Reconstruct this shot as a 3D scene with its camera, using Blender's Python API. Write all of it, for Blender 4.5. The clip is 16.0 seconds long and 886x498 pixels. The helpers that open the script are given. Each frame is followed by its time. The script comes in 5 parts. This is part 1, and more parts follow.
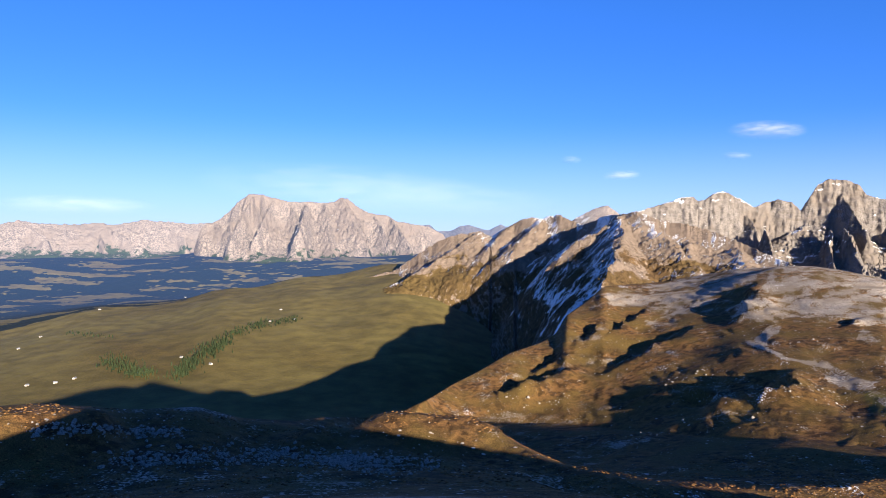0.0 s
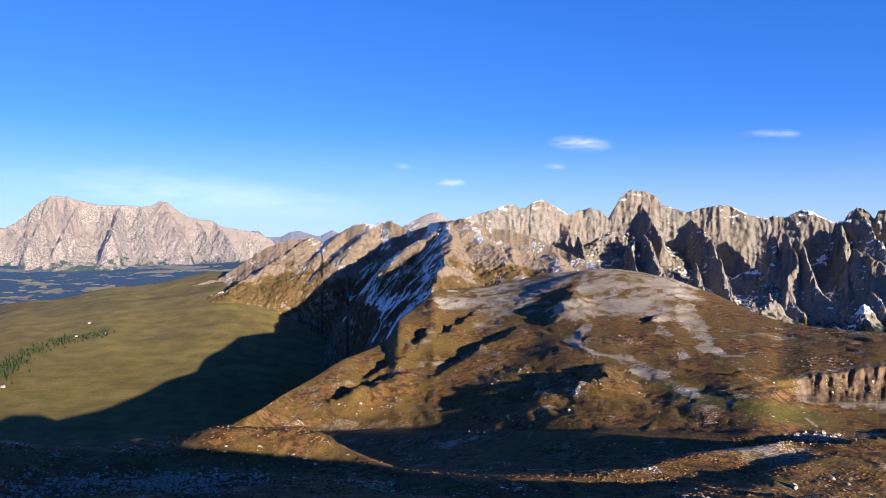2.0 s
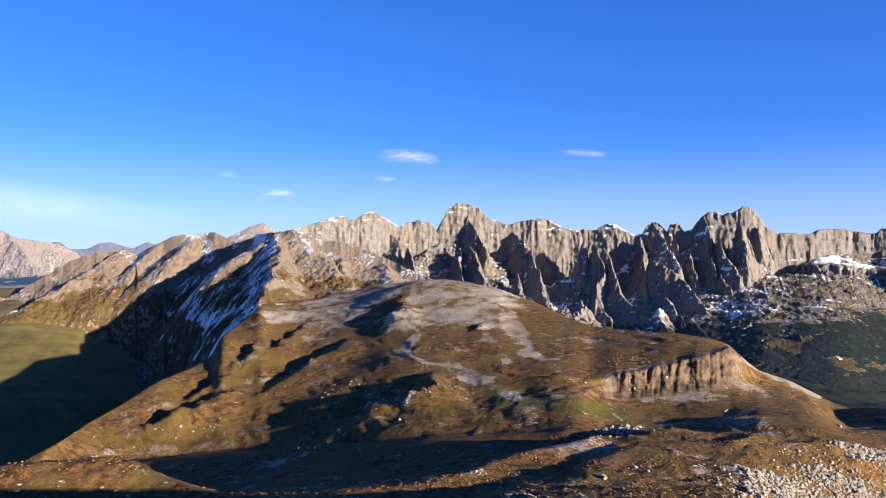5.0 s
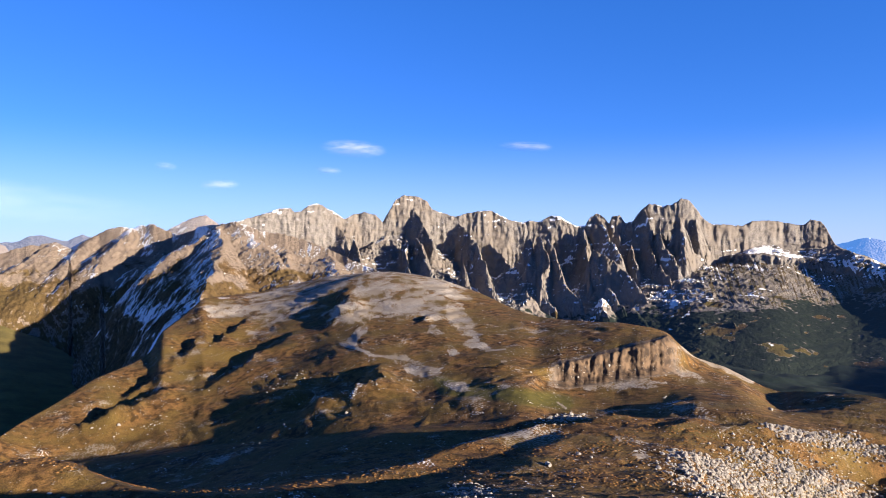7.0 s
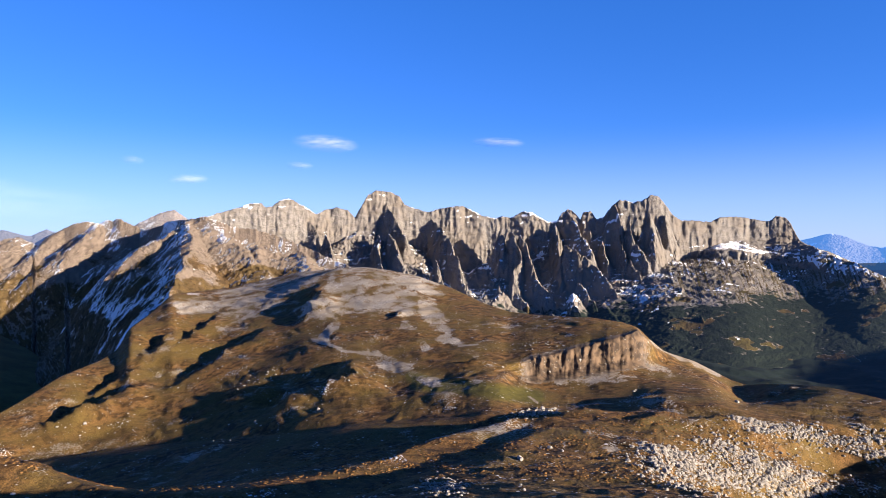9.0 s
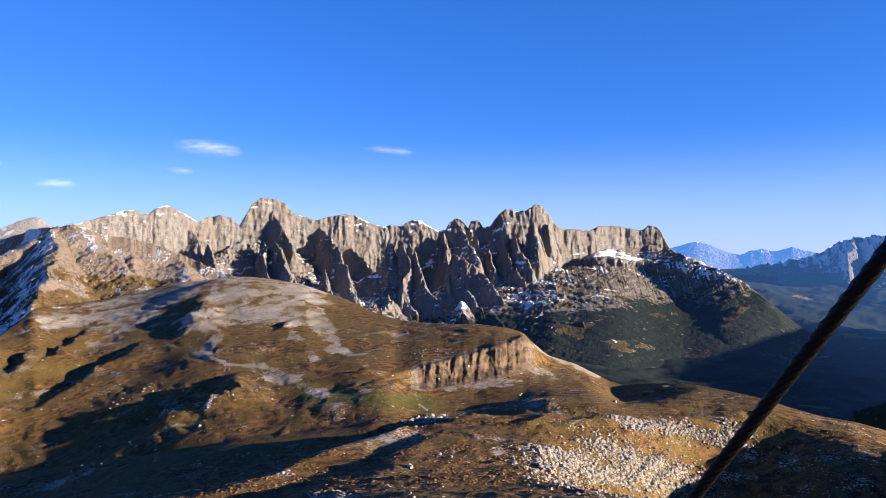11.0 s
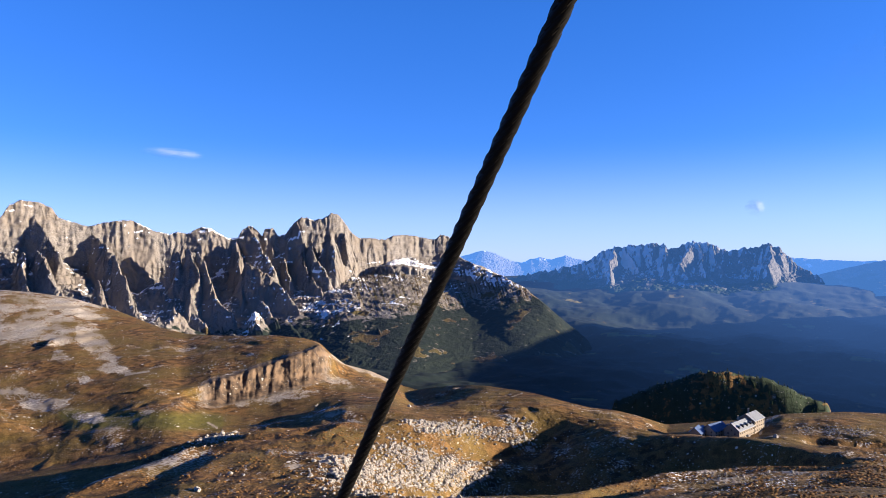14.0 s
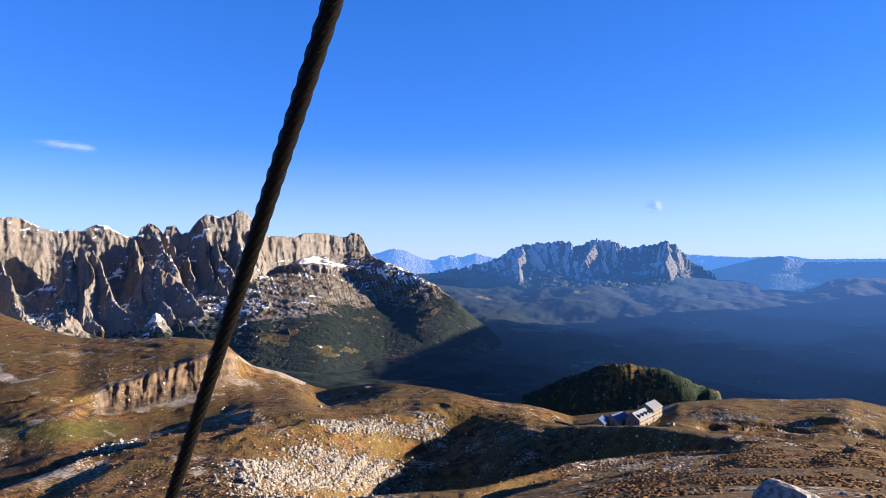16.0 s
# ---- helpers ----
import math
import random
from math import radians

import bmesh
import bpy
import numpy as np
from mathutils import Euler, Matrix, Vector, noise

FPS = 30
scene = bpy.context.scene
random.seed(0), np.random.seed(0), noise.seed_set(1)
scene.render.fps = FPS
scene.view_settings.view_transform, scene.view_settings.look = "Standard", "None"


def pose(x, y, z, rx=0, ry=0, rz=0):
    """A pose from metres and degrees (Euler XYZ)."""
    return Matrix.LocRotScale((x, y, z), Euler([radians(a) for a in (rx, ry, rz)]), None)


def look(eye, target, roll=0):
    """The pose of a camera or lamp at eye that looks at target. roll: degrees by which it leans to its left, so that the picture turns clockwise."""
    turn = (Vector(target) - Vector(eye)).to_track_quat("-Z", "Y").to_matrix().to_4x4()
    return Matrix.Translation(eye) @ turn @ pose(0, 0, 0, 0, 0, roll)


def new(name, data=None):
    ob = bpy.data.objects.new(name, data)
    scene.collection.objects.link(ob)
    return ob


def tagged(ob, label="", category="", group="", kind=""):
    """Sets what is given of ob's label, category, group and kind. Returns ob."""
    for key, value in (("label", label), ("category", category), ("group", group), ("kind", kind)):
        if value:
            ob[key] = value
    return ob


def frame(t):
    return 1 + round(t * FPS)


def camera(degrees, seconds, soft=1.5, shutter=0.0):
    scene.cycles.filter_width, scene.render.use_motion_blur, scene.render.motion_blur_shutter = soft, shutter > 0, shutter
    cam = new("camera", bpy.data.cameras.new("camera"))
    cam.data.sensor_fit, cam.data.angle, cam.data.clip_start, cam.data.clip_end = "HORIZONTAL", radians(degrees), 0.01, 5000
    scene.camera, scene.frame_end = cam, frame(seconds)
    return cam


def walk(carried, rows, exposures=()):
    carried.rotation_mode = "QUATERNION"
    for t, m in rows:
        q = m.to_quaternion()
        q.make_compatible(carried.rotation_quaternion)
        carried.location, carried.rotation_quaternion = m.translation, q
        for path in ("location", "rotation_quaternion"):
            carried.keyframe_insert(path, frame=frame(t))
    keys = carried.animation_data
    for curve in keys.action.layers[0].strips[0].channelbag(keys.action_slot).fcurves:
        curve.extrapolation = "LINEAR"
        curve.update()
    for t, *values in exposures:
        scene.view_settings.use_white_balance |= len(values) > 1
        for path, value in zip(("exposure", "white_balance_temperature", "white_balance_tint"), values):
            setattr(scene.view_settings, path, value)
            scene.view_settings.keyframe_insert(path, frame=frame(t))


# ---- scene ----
cam = camera(65.74, 16.0, soft=0.6)
ARM = 0.45  # the camera is held this far out from the body that turns


def held(rx, ry, rz, aside=0.0):
    a = radians(-rz)
    return pose(ARM * math.sin(a) + aside * math.cos(a), ARM * math.cos(a) - aside * math.sin(a), 0, rx, ry, rz)


PATH = [
    (0, held(88.80, -0.45, -0.00, 0.0000)),
    (0.5, held(88.90, -0.28, -2.02, 0.0000)),
    (1, held(88.99, -0.22, -4.87, 0.0000)),
    (1.5, held(89.13, -0.21, -9.07, 0.0000)),
    (2, held(89.40, -0.38, -13.99, 0.0000)),
    (2.5, held(89.57, -0.41, -17.52, 0.0000)),
    (3, held(89.67, -0.38, -20.72, 0.0000)),
    (3.5, held(89.61, -0.31, -22.51, 0.0000)),
    (4, held(89.65, -0.18, -23.54, 0.0000)),
    (4.5, held(89.87, -0.20, -25.69, 0.0000)),
    (5, held(90.43, -0.17, -28.08, 0.0000)),
    (7.5, held(89.61, 0.06, -32.71, 0.0000)),
    (8, held(89.47, 0.04, -32.56, 0.0000)),
    (10.5, held(89.81, 0.11, -42.00, -0.0026)),
    (11, held(90.08, 0.17, -44.06, 0.0036)),
    (11.5, held(90.15, 0.07, -46.07, 0.0008)),
    (12, held(90.39, 0.21, -48.35, 0.0013)),
    (12.5, held(90.54, 0.34, -52.01, 0.0019)),
    (13, held(90.65, 0.31, -55.32, -0.0010)),
    (13.5, held(90.65, 0.31, -58.26, -0.0039)),
    (14, held(90.74, 0.28, -60.94, -0.0040)),
    (14.5, held(90.73, 0.33, -63.52, -0.0040)),
    (15, held(90.59, 0.35, -65.32, 0.0000)),
    (15.5, held(90.51, 0.43, -66.65, 0.0026)),
    (16, held(90.51, 0.52, -68.33, 0.0051)),
]
walk(cam, PATH, [(0, 1.65), (11, 1.67), (16, 1.83)])

# ---- light ----
SUN_AZ, SUN_EL = 157.0, 11.3  # degrees clockwise from the y axis; degrees above level
world = bpy.data.worlds.new("world")
scene.world = world
world.use_nodes = True
wn, wl = world.node_tree.nodes, world.node_tree.links
sky = wn.new("ShaderNodeTexSky")
sky.sky_type, sky.sun_disc = "NISHITA", False
sky.sun_elevation, sky.sun_rotation = radians(SUN_EL), radians(SUN_AZ)
sky.altitude, sky.air_density, sky.dust_density, sky.ozone_density = 3500, 1.0, 0.35, 0.8
rich = wn.new("ShaderNodeHueSaturation")
rich.inputs["Saturation"].default_value = 1.3
wl.new(sky.outputs["Color"], rich.inputs["Color"])
tint = wn.new("ShaderNodeMix")
tint.data_type, tint.blend_type = "RGBA", "MULTIPLY"
tint.inputs["Factor"].default_value = 1.0
tint.inputs["B"].default_value = (0.53, 0.77, 1.5, 1)
wl.new(rich.outputs["Color"], tint.inputs["A"])
even = wn.new("ShaderNodeMix")
even.data_type = "RGBA"
even.inputs["Factor"].default_value = 0.25
even.inputs["B"].default_value = (0.3, 2.3, 8.5, 1)
wl.new(tint.outputs["Result"], even.inputs["A"])
# the deep blue of a high-mountain zenith, dimmed further to weaken skylight in shadows
up = wn.new("ShaderNodeTexCoord")
split = wn.new("ShaderNodeSeparateXYZ")
wl.new(up.outputs["Generated"], split.inputs["Vector"])
deep = wn.new("ShaderNodeMapRange")
deep.interpolation_type = "SMOOTHSTEP"
deep.inputs["From Min"].default_value, deep.inputs["From Max"].default_value = 0.3, 0.85
deep.inputs["To Min"].default_value, deep.inputs["To Max"].default_value = 1.0, 0.22
wl.new(split.outputs["Z"], deep.inputs["Value"])
dome = wn.new("ShaderNodeVectorMath")
dome.operation = "SCALE"
wl.new(even.outputs["Result"], dome.inputs[0])
wl.new(deep.outputs["Result"], dome.inputs["Scale"])
# pale haze along the horizon
low = wn.new("ShaderNodeMapRange")
low.interpolation_type = "SMOOTHSTEP"
low.inputs["From Min"].default_value, low.inputs["From Max"].default_value = -0.02, 0.17
low.inputs["To Min"].default_value, low.inputs["To Max"].default_value = 0.6, 0.0
wl.new(split.outputs["Z"], low.inputs["Value"])
haze = wn.new("ShaderNodeMix")
haze.data_type = "RGBA"
haze.inputs["B"].default_value = (4.1, 4.9, 8.1, 1)
wl.new(low.outputs["Result"], haze.inputs["Factor"])
wl.new(dome.outputs["Vector"], haze.inputs["A"])
wl.new(haze.outputs["Result"], wn["Background"].inputs["Color"])
wn["Background"].inputs["Strength"].default_value = 0.0477
sun = new("sun", bpy.data.lights.new("sun", "SUN"))
sun.data.energy, sun.data.angle, sun.data.color = 5.0, radians(0.5), (1.0, 0.84, 0.66)
a, e = radians(SUN_AZ), radians(SUN_EL)
sun.matrix_world = look((math.sin(a) * math.cos(e) * 900, math.cos(a) * math.cos(e) * 900, math.sin(e) * 900), (0, 0, 0))

# ---- noise ----
RNG = np.random.RandomState(7)
PERM = np.tile(RNG.permutation(512), 3)
GRAD = RNG.normal(size=(512, 3))
GRAD /= np.linalg.norm(GRAD, axis=1)[:, None]
GX, GY, GZ = (np.ascontiguousarray(GRAD[:, k], dtype=np.float32) for k in range(3))


def perlin(x, y, z=0.0):
    """Smooth noise, about -0.6 to 0.6, over arrays of places."""
    x, y, z = np.broadcast_arrays(np.asarray(x, np.float64), np.asarray(y, np.float64), np.asarray(z, np.float64))
    xi, yi, zi = (np.floor(v).astype(np.int32) for v in (x, y, z))
    fx, fy, fz = ((v - i).astype(np.float32) for v, i in ((x, xi), (y, yi), (z, zi)))
    ux, uy, uz = (v * v * v * (v * (v * 6 - 15) + 10) for v in (fx, fy, fz))
    total = 0
    for dx in (0, 1):
        px = PERM[(xi + dx) & 511]
        for dy in (0, 1):
            py = PERM[px + ((yi + dy) & 511)]
            for dz in (0, 1):
                h = PERM[py + ((zi + dz) & 511)]
                dot = GX[h] * (fx - dx) + GY[h] * (fy - dy) + GZ[h] * (fz - dz)
                total = total + dot * (ux if dx else 1 - ux) * (uy if dy else 1 - uy) * (uz if dz else 1 - uz)
    return total


def fbm(x, y, z=0.0, octaves=4, gain=0.5):
    total, size = 0, 1.0
    for k in range(octaves):
        total = total + size * perlin(x * 2 ** k + 17.3 * k, y * 2 ** k - 5.1 * k, z * 2 ** k + 3.7 * k)
        size *= gain
    return total


def ridged(x, y, z=0.0, octaves=4, gain=0.55):
    """Sharp crests at 1, hollows towards 0."""
    total, size, norm = 0, 1.0, 0.0
    for k in range(octaves):
        total = total + size * (1 - np.minimum(1, 2.2 * np.abs(perlin(x * 2 ** k + 9.2 * k, y * 2 ** k + 4.4 * k, z * 2 ** k - 2.9 * k))))
        norm += size
        size *= gain
    return total / norm


def smooth(a, b, v):
    v = np.clip((v - a) / (b - a), 0, 1)
    return v * v * (3 - 2 * v)


# ---- materials ----
def surface(name, rough=0.9):
    mat = bpy.data.materials.new(name)
    mat.use_nodes = True
    bsdf = mat.node_tree.nodes["Principled BSDF"]
    bsdf.inputs["Roughness"].default_value = rough
    bsdf.inputs["Specular IOR Level"].default_value = 0.15
    return mat, mat.node_tree.nodes, mat.node_tree.links, bsdf


def noise_node(nodes, links, scale, detail=5, stretch=(1, 1, 1)):
    pos = nodes.new("ShaderNodeNewGeometry")
    mapping = nodes.new("ShaderNodeMapping")
    mapping.inputs["Scale"].default_value = stretch
    links.new(pos.outputs["Position"], mapping.inputs["Vector"])
    tex = nodes.new("ShaderNodeTexNoise")
    tex.inputs["Scale"].default_value, tex.inputs["Detail"].default_value = scale, detail
    links.new(mapping.outputs["Vector"], tex.inputs["Vector"])
    return tex.outputs["Fac"]


def ramp(nodes, links, fac, stops):
    node = nodes.new("ShaderNodeValToRGB")
    els = node.color_ramp.elements
    while len(els) < len(stops):
        els.new(0.5)
    for el, (at, col) in zip(els, stops):
        el.position, el.color = at, (*col, 1)
    links.new(fac, node.inputs["Fac"])
    return node.outputs["Color"]


def mix(nodes, links, fac, a, b, blend="MIX"):
    node = nodes.new("ShaderNodeMix")
    node.data_type, node.blend_type = "RGBA", blend
    for socket, value in ((node.inputs["Factor"], fac), (node.inputs["A"], a), (node.inputs["B"], b)):
        if isinstance(value, (int, float)):
            socket.default_value = value
        elif isinstance(value, tuple):
            socket.default_value = (*value, 1)
        else:
            links.new(value, socket)
    return node.outputs["Result"]


def attribute(nodes, name):
    node = nodes.new("ShaderNodeAttribute")
    node.attribute_name = name
    return node.outputs["Fac"]


def bump(nodes, links, bsdf, height, strength, distance):
    node = nodes.new("ShaderNodeBump")
    node.inputs["Strength"].default_value, node.inputs["Distance"].default_value = strength, distance
    links.new(height, node.inputs["Height"])
    links.new(node.outputs["Normal"], bsdf.inputs["Normal"])


def crisp(nodes, links, name, noise, width=0.06):
    """A mask from the mesh, its soft edge broken up by noise."""
    add = nodes.new("ShaderNodeMath")
    add.operation = "MULTIPLY_ADD"
    links.new(noise, add.inputs[0])
    add.inputs[1].default_value = 2.4
    links.new(attribute(nodes, name), add.inputs[2])
    return ramp(nodes, links, scaled(nodes, links, add.outputs[0], 0.4), [(0.68 - width, (0, 0, 0)), (0.68 + width, (1, 1, 1))])


def scaled(nodes, links, value, by):
    node = nodes.new("ShaderNodeMath")
    node.operation = "MULTIPLY"
    links.new(value, node.inputs[0])
    node.inputs[1].default_value = by
    return node.outputs[0]


def terrain_material(name, grass, grass_dark, rock, rock_dark, grain, forest=(0.016, 0.026, 0.014), meadow=(0.1, 0.095, 0.022), haze_glow=None, rock2=None, relief_m=None, broad_snow=False, specks=False, snow_tone=(0.82, 0.84, 0.88)):
    """Grass, with stone, snow, woods and green meadow where the mesh's attributes say so."""
    mat, n, l, bsdf = surface(name)
    big = noise_node(n, l, 0.06 / grain, 4)
    mid = noise_node(n, l, 0.35 / grain, 8)
    fine = noise_node(n, l, 1.6 / grain, 10)
    tuft = noise_node(n, l, 5.0 / grain, 6)
    black, white = (0, 0, 0), (1, 1, 1)
    col = mix(n, l, ramp(n, l, mid, [(0.42, black), (0.58, white)]), grass, grass_dark)
    col = mix(n, l, ramp(n, l, big, [(0.4, black), (0.65, white)]), col, tuple(0.5 * (g + m) for g, m in zip(grass, meadow)))
    shade = ramp(n, l, tuft, [(0.38, (0.35, 0.35, 0.35)), (0.6, (1.0, 1.0, 1.0))])
    col = mix(n, l, 1.0, col, shade, "MULTIPLY")
    green = mix(n, l, ramp(n, l, mid, [(0.35, black), (0.65, white)]), meadow, tuple(v * 0.62 for v in meadow))
    col = mix(n, l, attribute(n, "meadow"), col, green)
    stone = mix(n, l, ramp(n, l, fine, [(0.43, black), (0.57, white)]), rock_dark, rock)
    stone = mix(n, l, ramp(n, l, big, [(0.42, black), (0.6, white)]), stone, mix(n, l, mid, rock2 or rock, rock_dark))
    stone = mix(n, l, attribute(n, "ochre"), stone, mix(n, l, ramp(n, l, mid, [(0.4, black), (0.6, white)]), (0.135, 0.092, 0.06), (0.05, 0.036, 0.027)))
    col = mix(n, l, crisp(n, l, "rock", fine), col, stone)
    wood = mix(n, l, ramp(n, l, tuft, [(0.38, black), (0.62, white)]), forest, tuple(v * 2.0 for v in forest))
    col = mix(n, l, crisp(n, l, "forest", mid), col, wood)
    if specks:
        # loose stones too small to build one by one
        for size, share in ((0.22, 0.12), (0.55, 0.2)):
            pos = n.new("ShaderNodeNewGeometry")
            cell = n.new("ShaderNodeTexVoronoi")
            cell.inputs["Scale"].default_value = size
            l.new(pos.outputs["Position"], cell.inputs["Vector"])
            dot = ramp(n, l, cell.outputs["Distance"], [(0.15, white), (0.24, black)])
            pick = n.new("ShaderNodeSeparateColor")
            l.new(cell.outputs["Color"], pick.inputs["Color"])
            some = ramp(n, l, pick.outputs["Red"], [(1 - share - 0.01, black), (1 - share, white)])
            col = mix(n, l, mix(n, l, 1.0, mix(n, l, 1.0, dot, some, "MULTIPLY"), ramp(n, l, mid, [(0.45, black), (0.55, white)]), "MULTIPLY"), col, (0.5, 0.47, 0.43))
    col = mix(n, l, crisp(n, l, "snow", mid if broad_snow else fine, 0.03), col, snow_tone)
    l.new(col, bsdf.inputs["Base Color"])
    bump(n, l, bsdf, mix(n, l, 0.5, mid, fine), 1.0, relief_m or grain * 1.2)
    # haze put into emission, as strong as the far attribute says
    if haze_glow:
        bsdf.inputs["Emission Color"].default_value = (*haze_glow, 1)
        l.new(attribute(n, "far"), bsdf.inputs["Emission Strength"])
    return mat


GROUND = terrain_material("alpine_ground", (0.236, 0.128, 0.046), (0.083, 0.046, 0.019), (0.43, 0.3913, 0.344), (0.172, 0.1462, 0.1247), 2.0, rock2=(0.3096, 0.258, 0.1978), relief_m=0.9, specks=True)
# valley's blue emission is painted air haze over woods and pastures
VALLEY = terrain_material("hazy_valley", (0.129, 0.086, 0.0258), (0.086, 0.0645, 0.01978), (0.2752, 0.2494, 0.2236), (0.129, 0.1161, 0.1032), 14.0, meadow=(0.1935, 0.1634, 0.05504), forest=(0.0075, 0.013, 0.01), haze_glow=(0.00903, 0.02322, 0.0645), relief_m=2.2)
# rock emits a little blue: haze painted over the massif's lower slopes
DOLOMITE = terrain_material("dolomite", (0.1032, 0.06536, 0.02322), (0.06536, 0.04558, 0.01978), (0.226, 0.21, 0.196), (0.1376, 0.1256, 0.1178), 8.0, rock2=(0.21, 0.178, 0.148), forest=(0.00774, 0.01161, 0.00774), broad_snow=True, haze_glow=(0.00602, 0.01634, 0.043))
# far ranges: haze put into a faint glow and greyed snow
PALE = terrain_material("pale_dolomite", (0.06536, 0.06536, 0.0258), (0.0516, 0.0516, 0.01978), (0.2494, 0.2124, 0.1866), (0.1247, 0.1101, 0.1032), 14.0, rock2=(0.2193, 0.178, 0.1479), haze_glow=(0.01935, 0.02924, 0.0516), broad_snow=True, snow_tone=(0.43, 0.43, 0.4472))
RIDGE = terrain_material("ridge_rock", (0.1548, 0.09804, 0.04558), (0.09116, 0.05848, 0.02924), (0.2408, 0.1935, 0.1548), (0.1118, 0.086, 0.0688), 5.0, meadow=(0.129, 0.0946, 0.03612))
# distance haze imitated by blue emission and duller snow
FARBLUE = terrain_material("hazy_distance", (0.03268, 0.04558, 0.03956), (0.0258, 0.03612, 0.03268), (0.129, 0.1238, 0.1238), (0.0774, 0.0774, 0.0774), 20.0, haze_glow=(0.009718, 0.02924, 0.08084), broad_snow=True, snow_tone=(0.46, 0.48, 0.52))

# ---- skylines: degrees clockwise from the y axis, degrees above level, seen from the summit ----
FAR_NORTH = [
    (-32.86, 0.45), (-31.85, 0.79), (-30.82, 0.6), (-29.41, 0.54), (-27.58, 0.57), (-26.46, 0.63), (-25.7, 0.47), (-23.75, 0.92),
    (-21.74, 0.82), (-20.1, 0.67), (-18.41, 0.78), (-16.7, 0.58),
]
PLATTKOFEL = [
    (-20.1, -0.35), (-19.05, 0.64), (-17.99, 1.1), (-17.35, 1.69), (-16.48, 2.61), (-15.83, 3.12), (-14.74, 3.1), (-13.63, 2.81),
    (-12.51, 2.55), (-11.38, 2.62), (-9.78, 2.51), (-9.09, 2.61), (-8.41, 2.99), (-7.94, 2.91), (-7.01, 2.17), (-6.08, 1.72),
    (-5.14, 1.63), (-4.44, 1.54), (-3.97, 1.08), (-2.55, 0.86), (-1.14, 0.63), (-0.43, 0.26), (0.76, -0.44),
]
GAP_PEAKS = [
    (-2.08, 0.72), (-1.14, 0.82), (-0.43, 0.26), (0.75, 0.36), (1.46, 0.75), (2.16, 0.85), (3.11, 0.52), (3.82, 0.39),
    (4.75, 0.91), (5.69, 0.54), (6.86, 0.32),
]
SNOW_PEAK = [
    (10.08, 0.8), (10.99, 1.5), (12.34, 2.2), (13.45, 2.52), (14.13, 1.97), (15.02, 1.51),
]
TOOTHED = [
    (-3.94, -2.97), (-3.24, -2.5), (-2.07, -1.64), (-0.66, -0.69), (0.76, -0.11), (2.17, 0.19), (3.11, 0.29), (4.06, -0.18),
    (4.99, 0.4), (5.69, 0.87), (6.38, 1.25), (7.31, 1.49), (8.24, 1.35), (8.93, 1.63), (9.62, 1.73), (10.54, 1.27),
    (11.45, 0.9), (12.13, 1.14), (12.8, 1.46), (13.47, 1.65), (14.13, 1.74), (15.01, 1.83), (15.8, 2.04), (15.89, 1.92),
    (17.62, 1.27), (19.45, 1.01), (21.31, 0.45), (23.18, -0.25), (25.07, -1.18), (26.96, -1.98), (28.37, -2.5),
]
ROSEN_A = [
    (14.9, 1.57), (16.25, 2.14), (17.61, 2.53), (18.99, 3.01), (20, 3.16), (20.37, 2.79), (20.84, 2.89), (21.53, 3.36),
    (22.23, 3.55), (23.17, 3.05), (23.88, 2.58), (24.35, 2.25), (25.05, 2.59), (26, 2.83), (26.94, 2.6), (27.51, 1.99),
    (28.12, 3.07), (28.59, 3.87), (29.3, 4.25), (30.48, 4.16), (31.19, 3.78), (31.66, 3.08), (32.6, 2.75), (33.54, 2.46),
    (34.47, 2.74), (35.64, 2.93), (36.56, 2.97), (37.25, 2.59), (38.17, 2.13), (39.09, 1.98),
]
ROSEN_B = [
    (39.77, 2.12), (40.45, 1.98), (41.12, 2.34), (41.57, 2.52), (42.24, 2.43), (42.68, 2.1), (43.56, 1.64), (44.22, 1.64),
    (44.65, 2.32), (45.08, 2.63), (45.51, 2.62), (45.94, 2.08), (46.16, 1.85), (46.37, 2.39), (47.01, 2.52), (47.43, 1.84),
    (48.06, 2.06), (48.68, 2.94), (49.3, 3.37), (50.32, 3.21), (51.12, 3.33), (51.72, 3.75), (52.31, 3.6), (52.9, 2.86),
    (53.48, 2), (54.06, 1.69), (55, 1.68), (55.61, 1.61), (56.12, 1.54), (56.79, 1.88), (57.72, 1.96), (59.35, 1.71),
    (60.28, 1.56), (60.74, 1.93), (61.43, 1.83), (61.8, 1.22), (62.11, 0.52), (62.34, 0.06), (63.47, -0.64), (64.82, -1.57),
    (66.59, -2.48),
]
EDGE_A = [
    (-32.92, -12.37), (-30.52, -12.39), (-27.25, -12.91), (-23.77, -13.33), (-19.67, -13.5), (-16.24, -14.59), (-12.22, -15.03), (-9.94, -14.81),
    (-4.33, -15.04), (-1.03, -13.48), (0.86, -12.34), (3.21, -11.16), (5.56, -9.74), (8.35, -8.74), (9.5, -8.02), (10.17, -6.62),
    (11.53, -5.66), (12.87, -4.47), (13.15, -4.14), (14.93, -3.93), (17.64, -3.64), (20.4, -3.06), (23.19, -2.45), (26.01, -2.27),
    (28.37, -2.35), (30.26, -2.58), (32.61, -3.04),
]
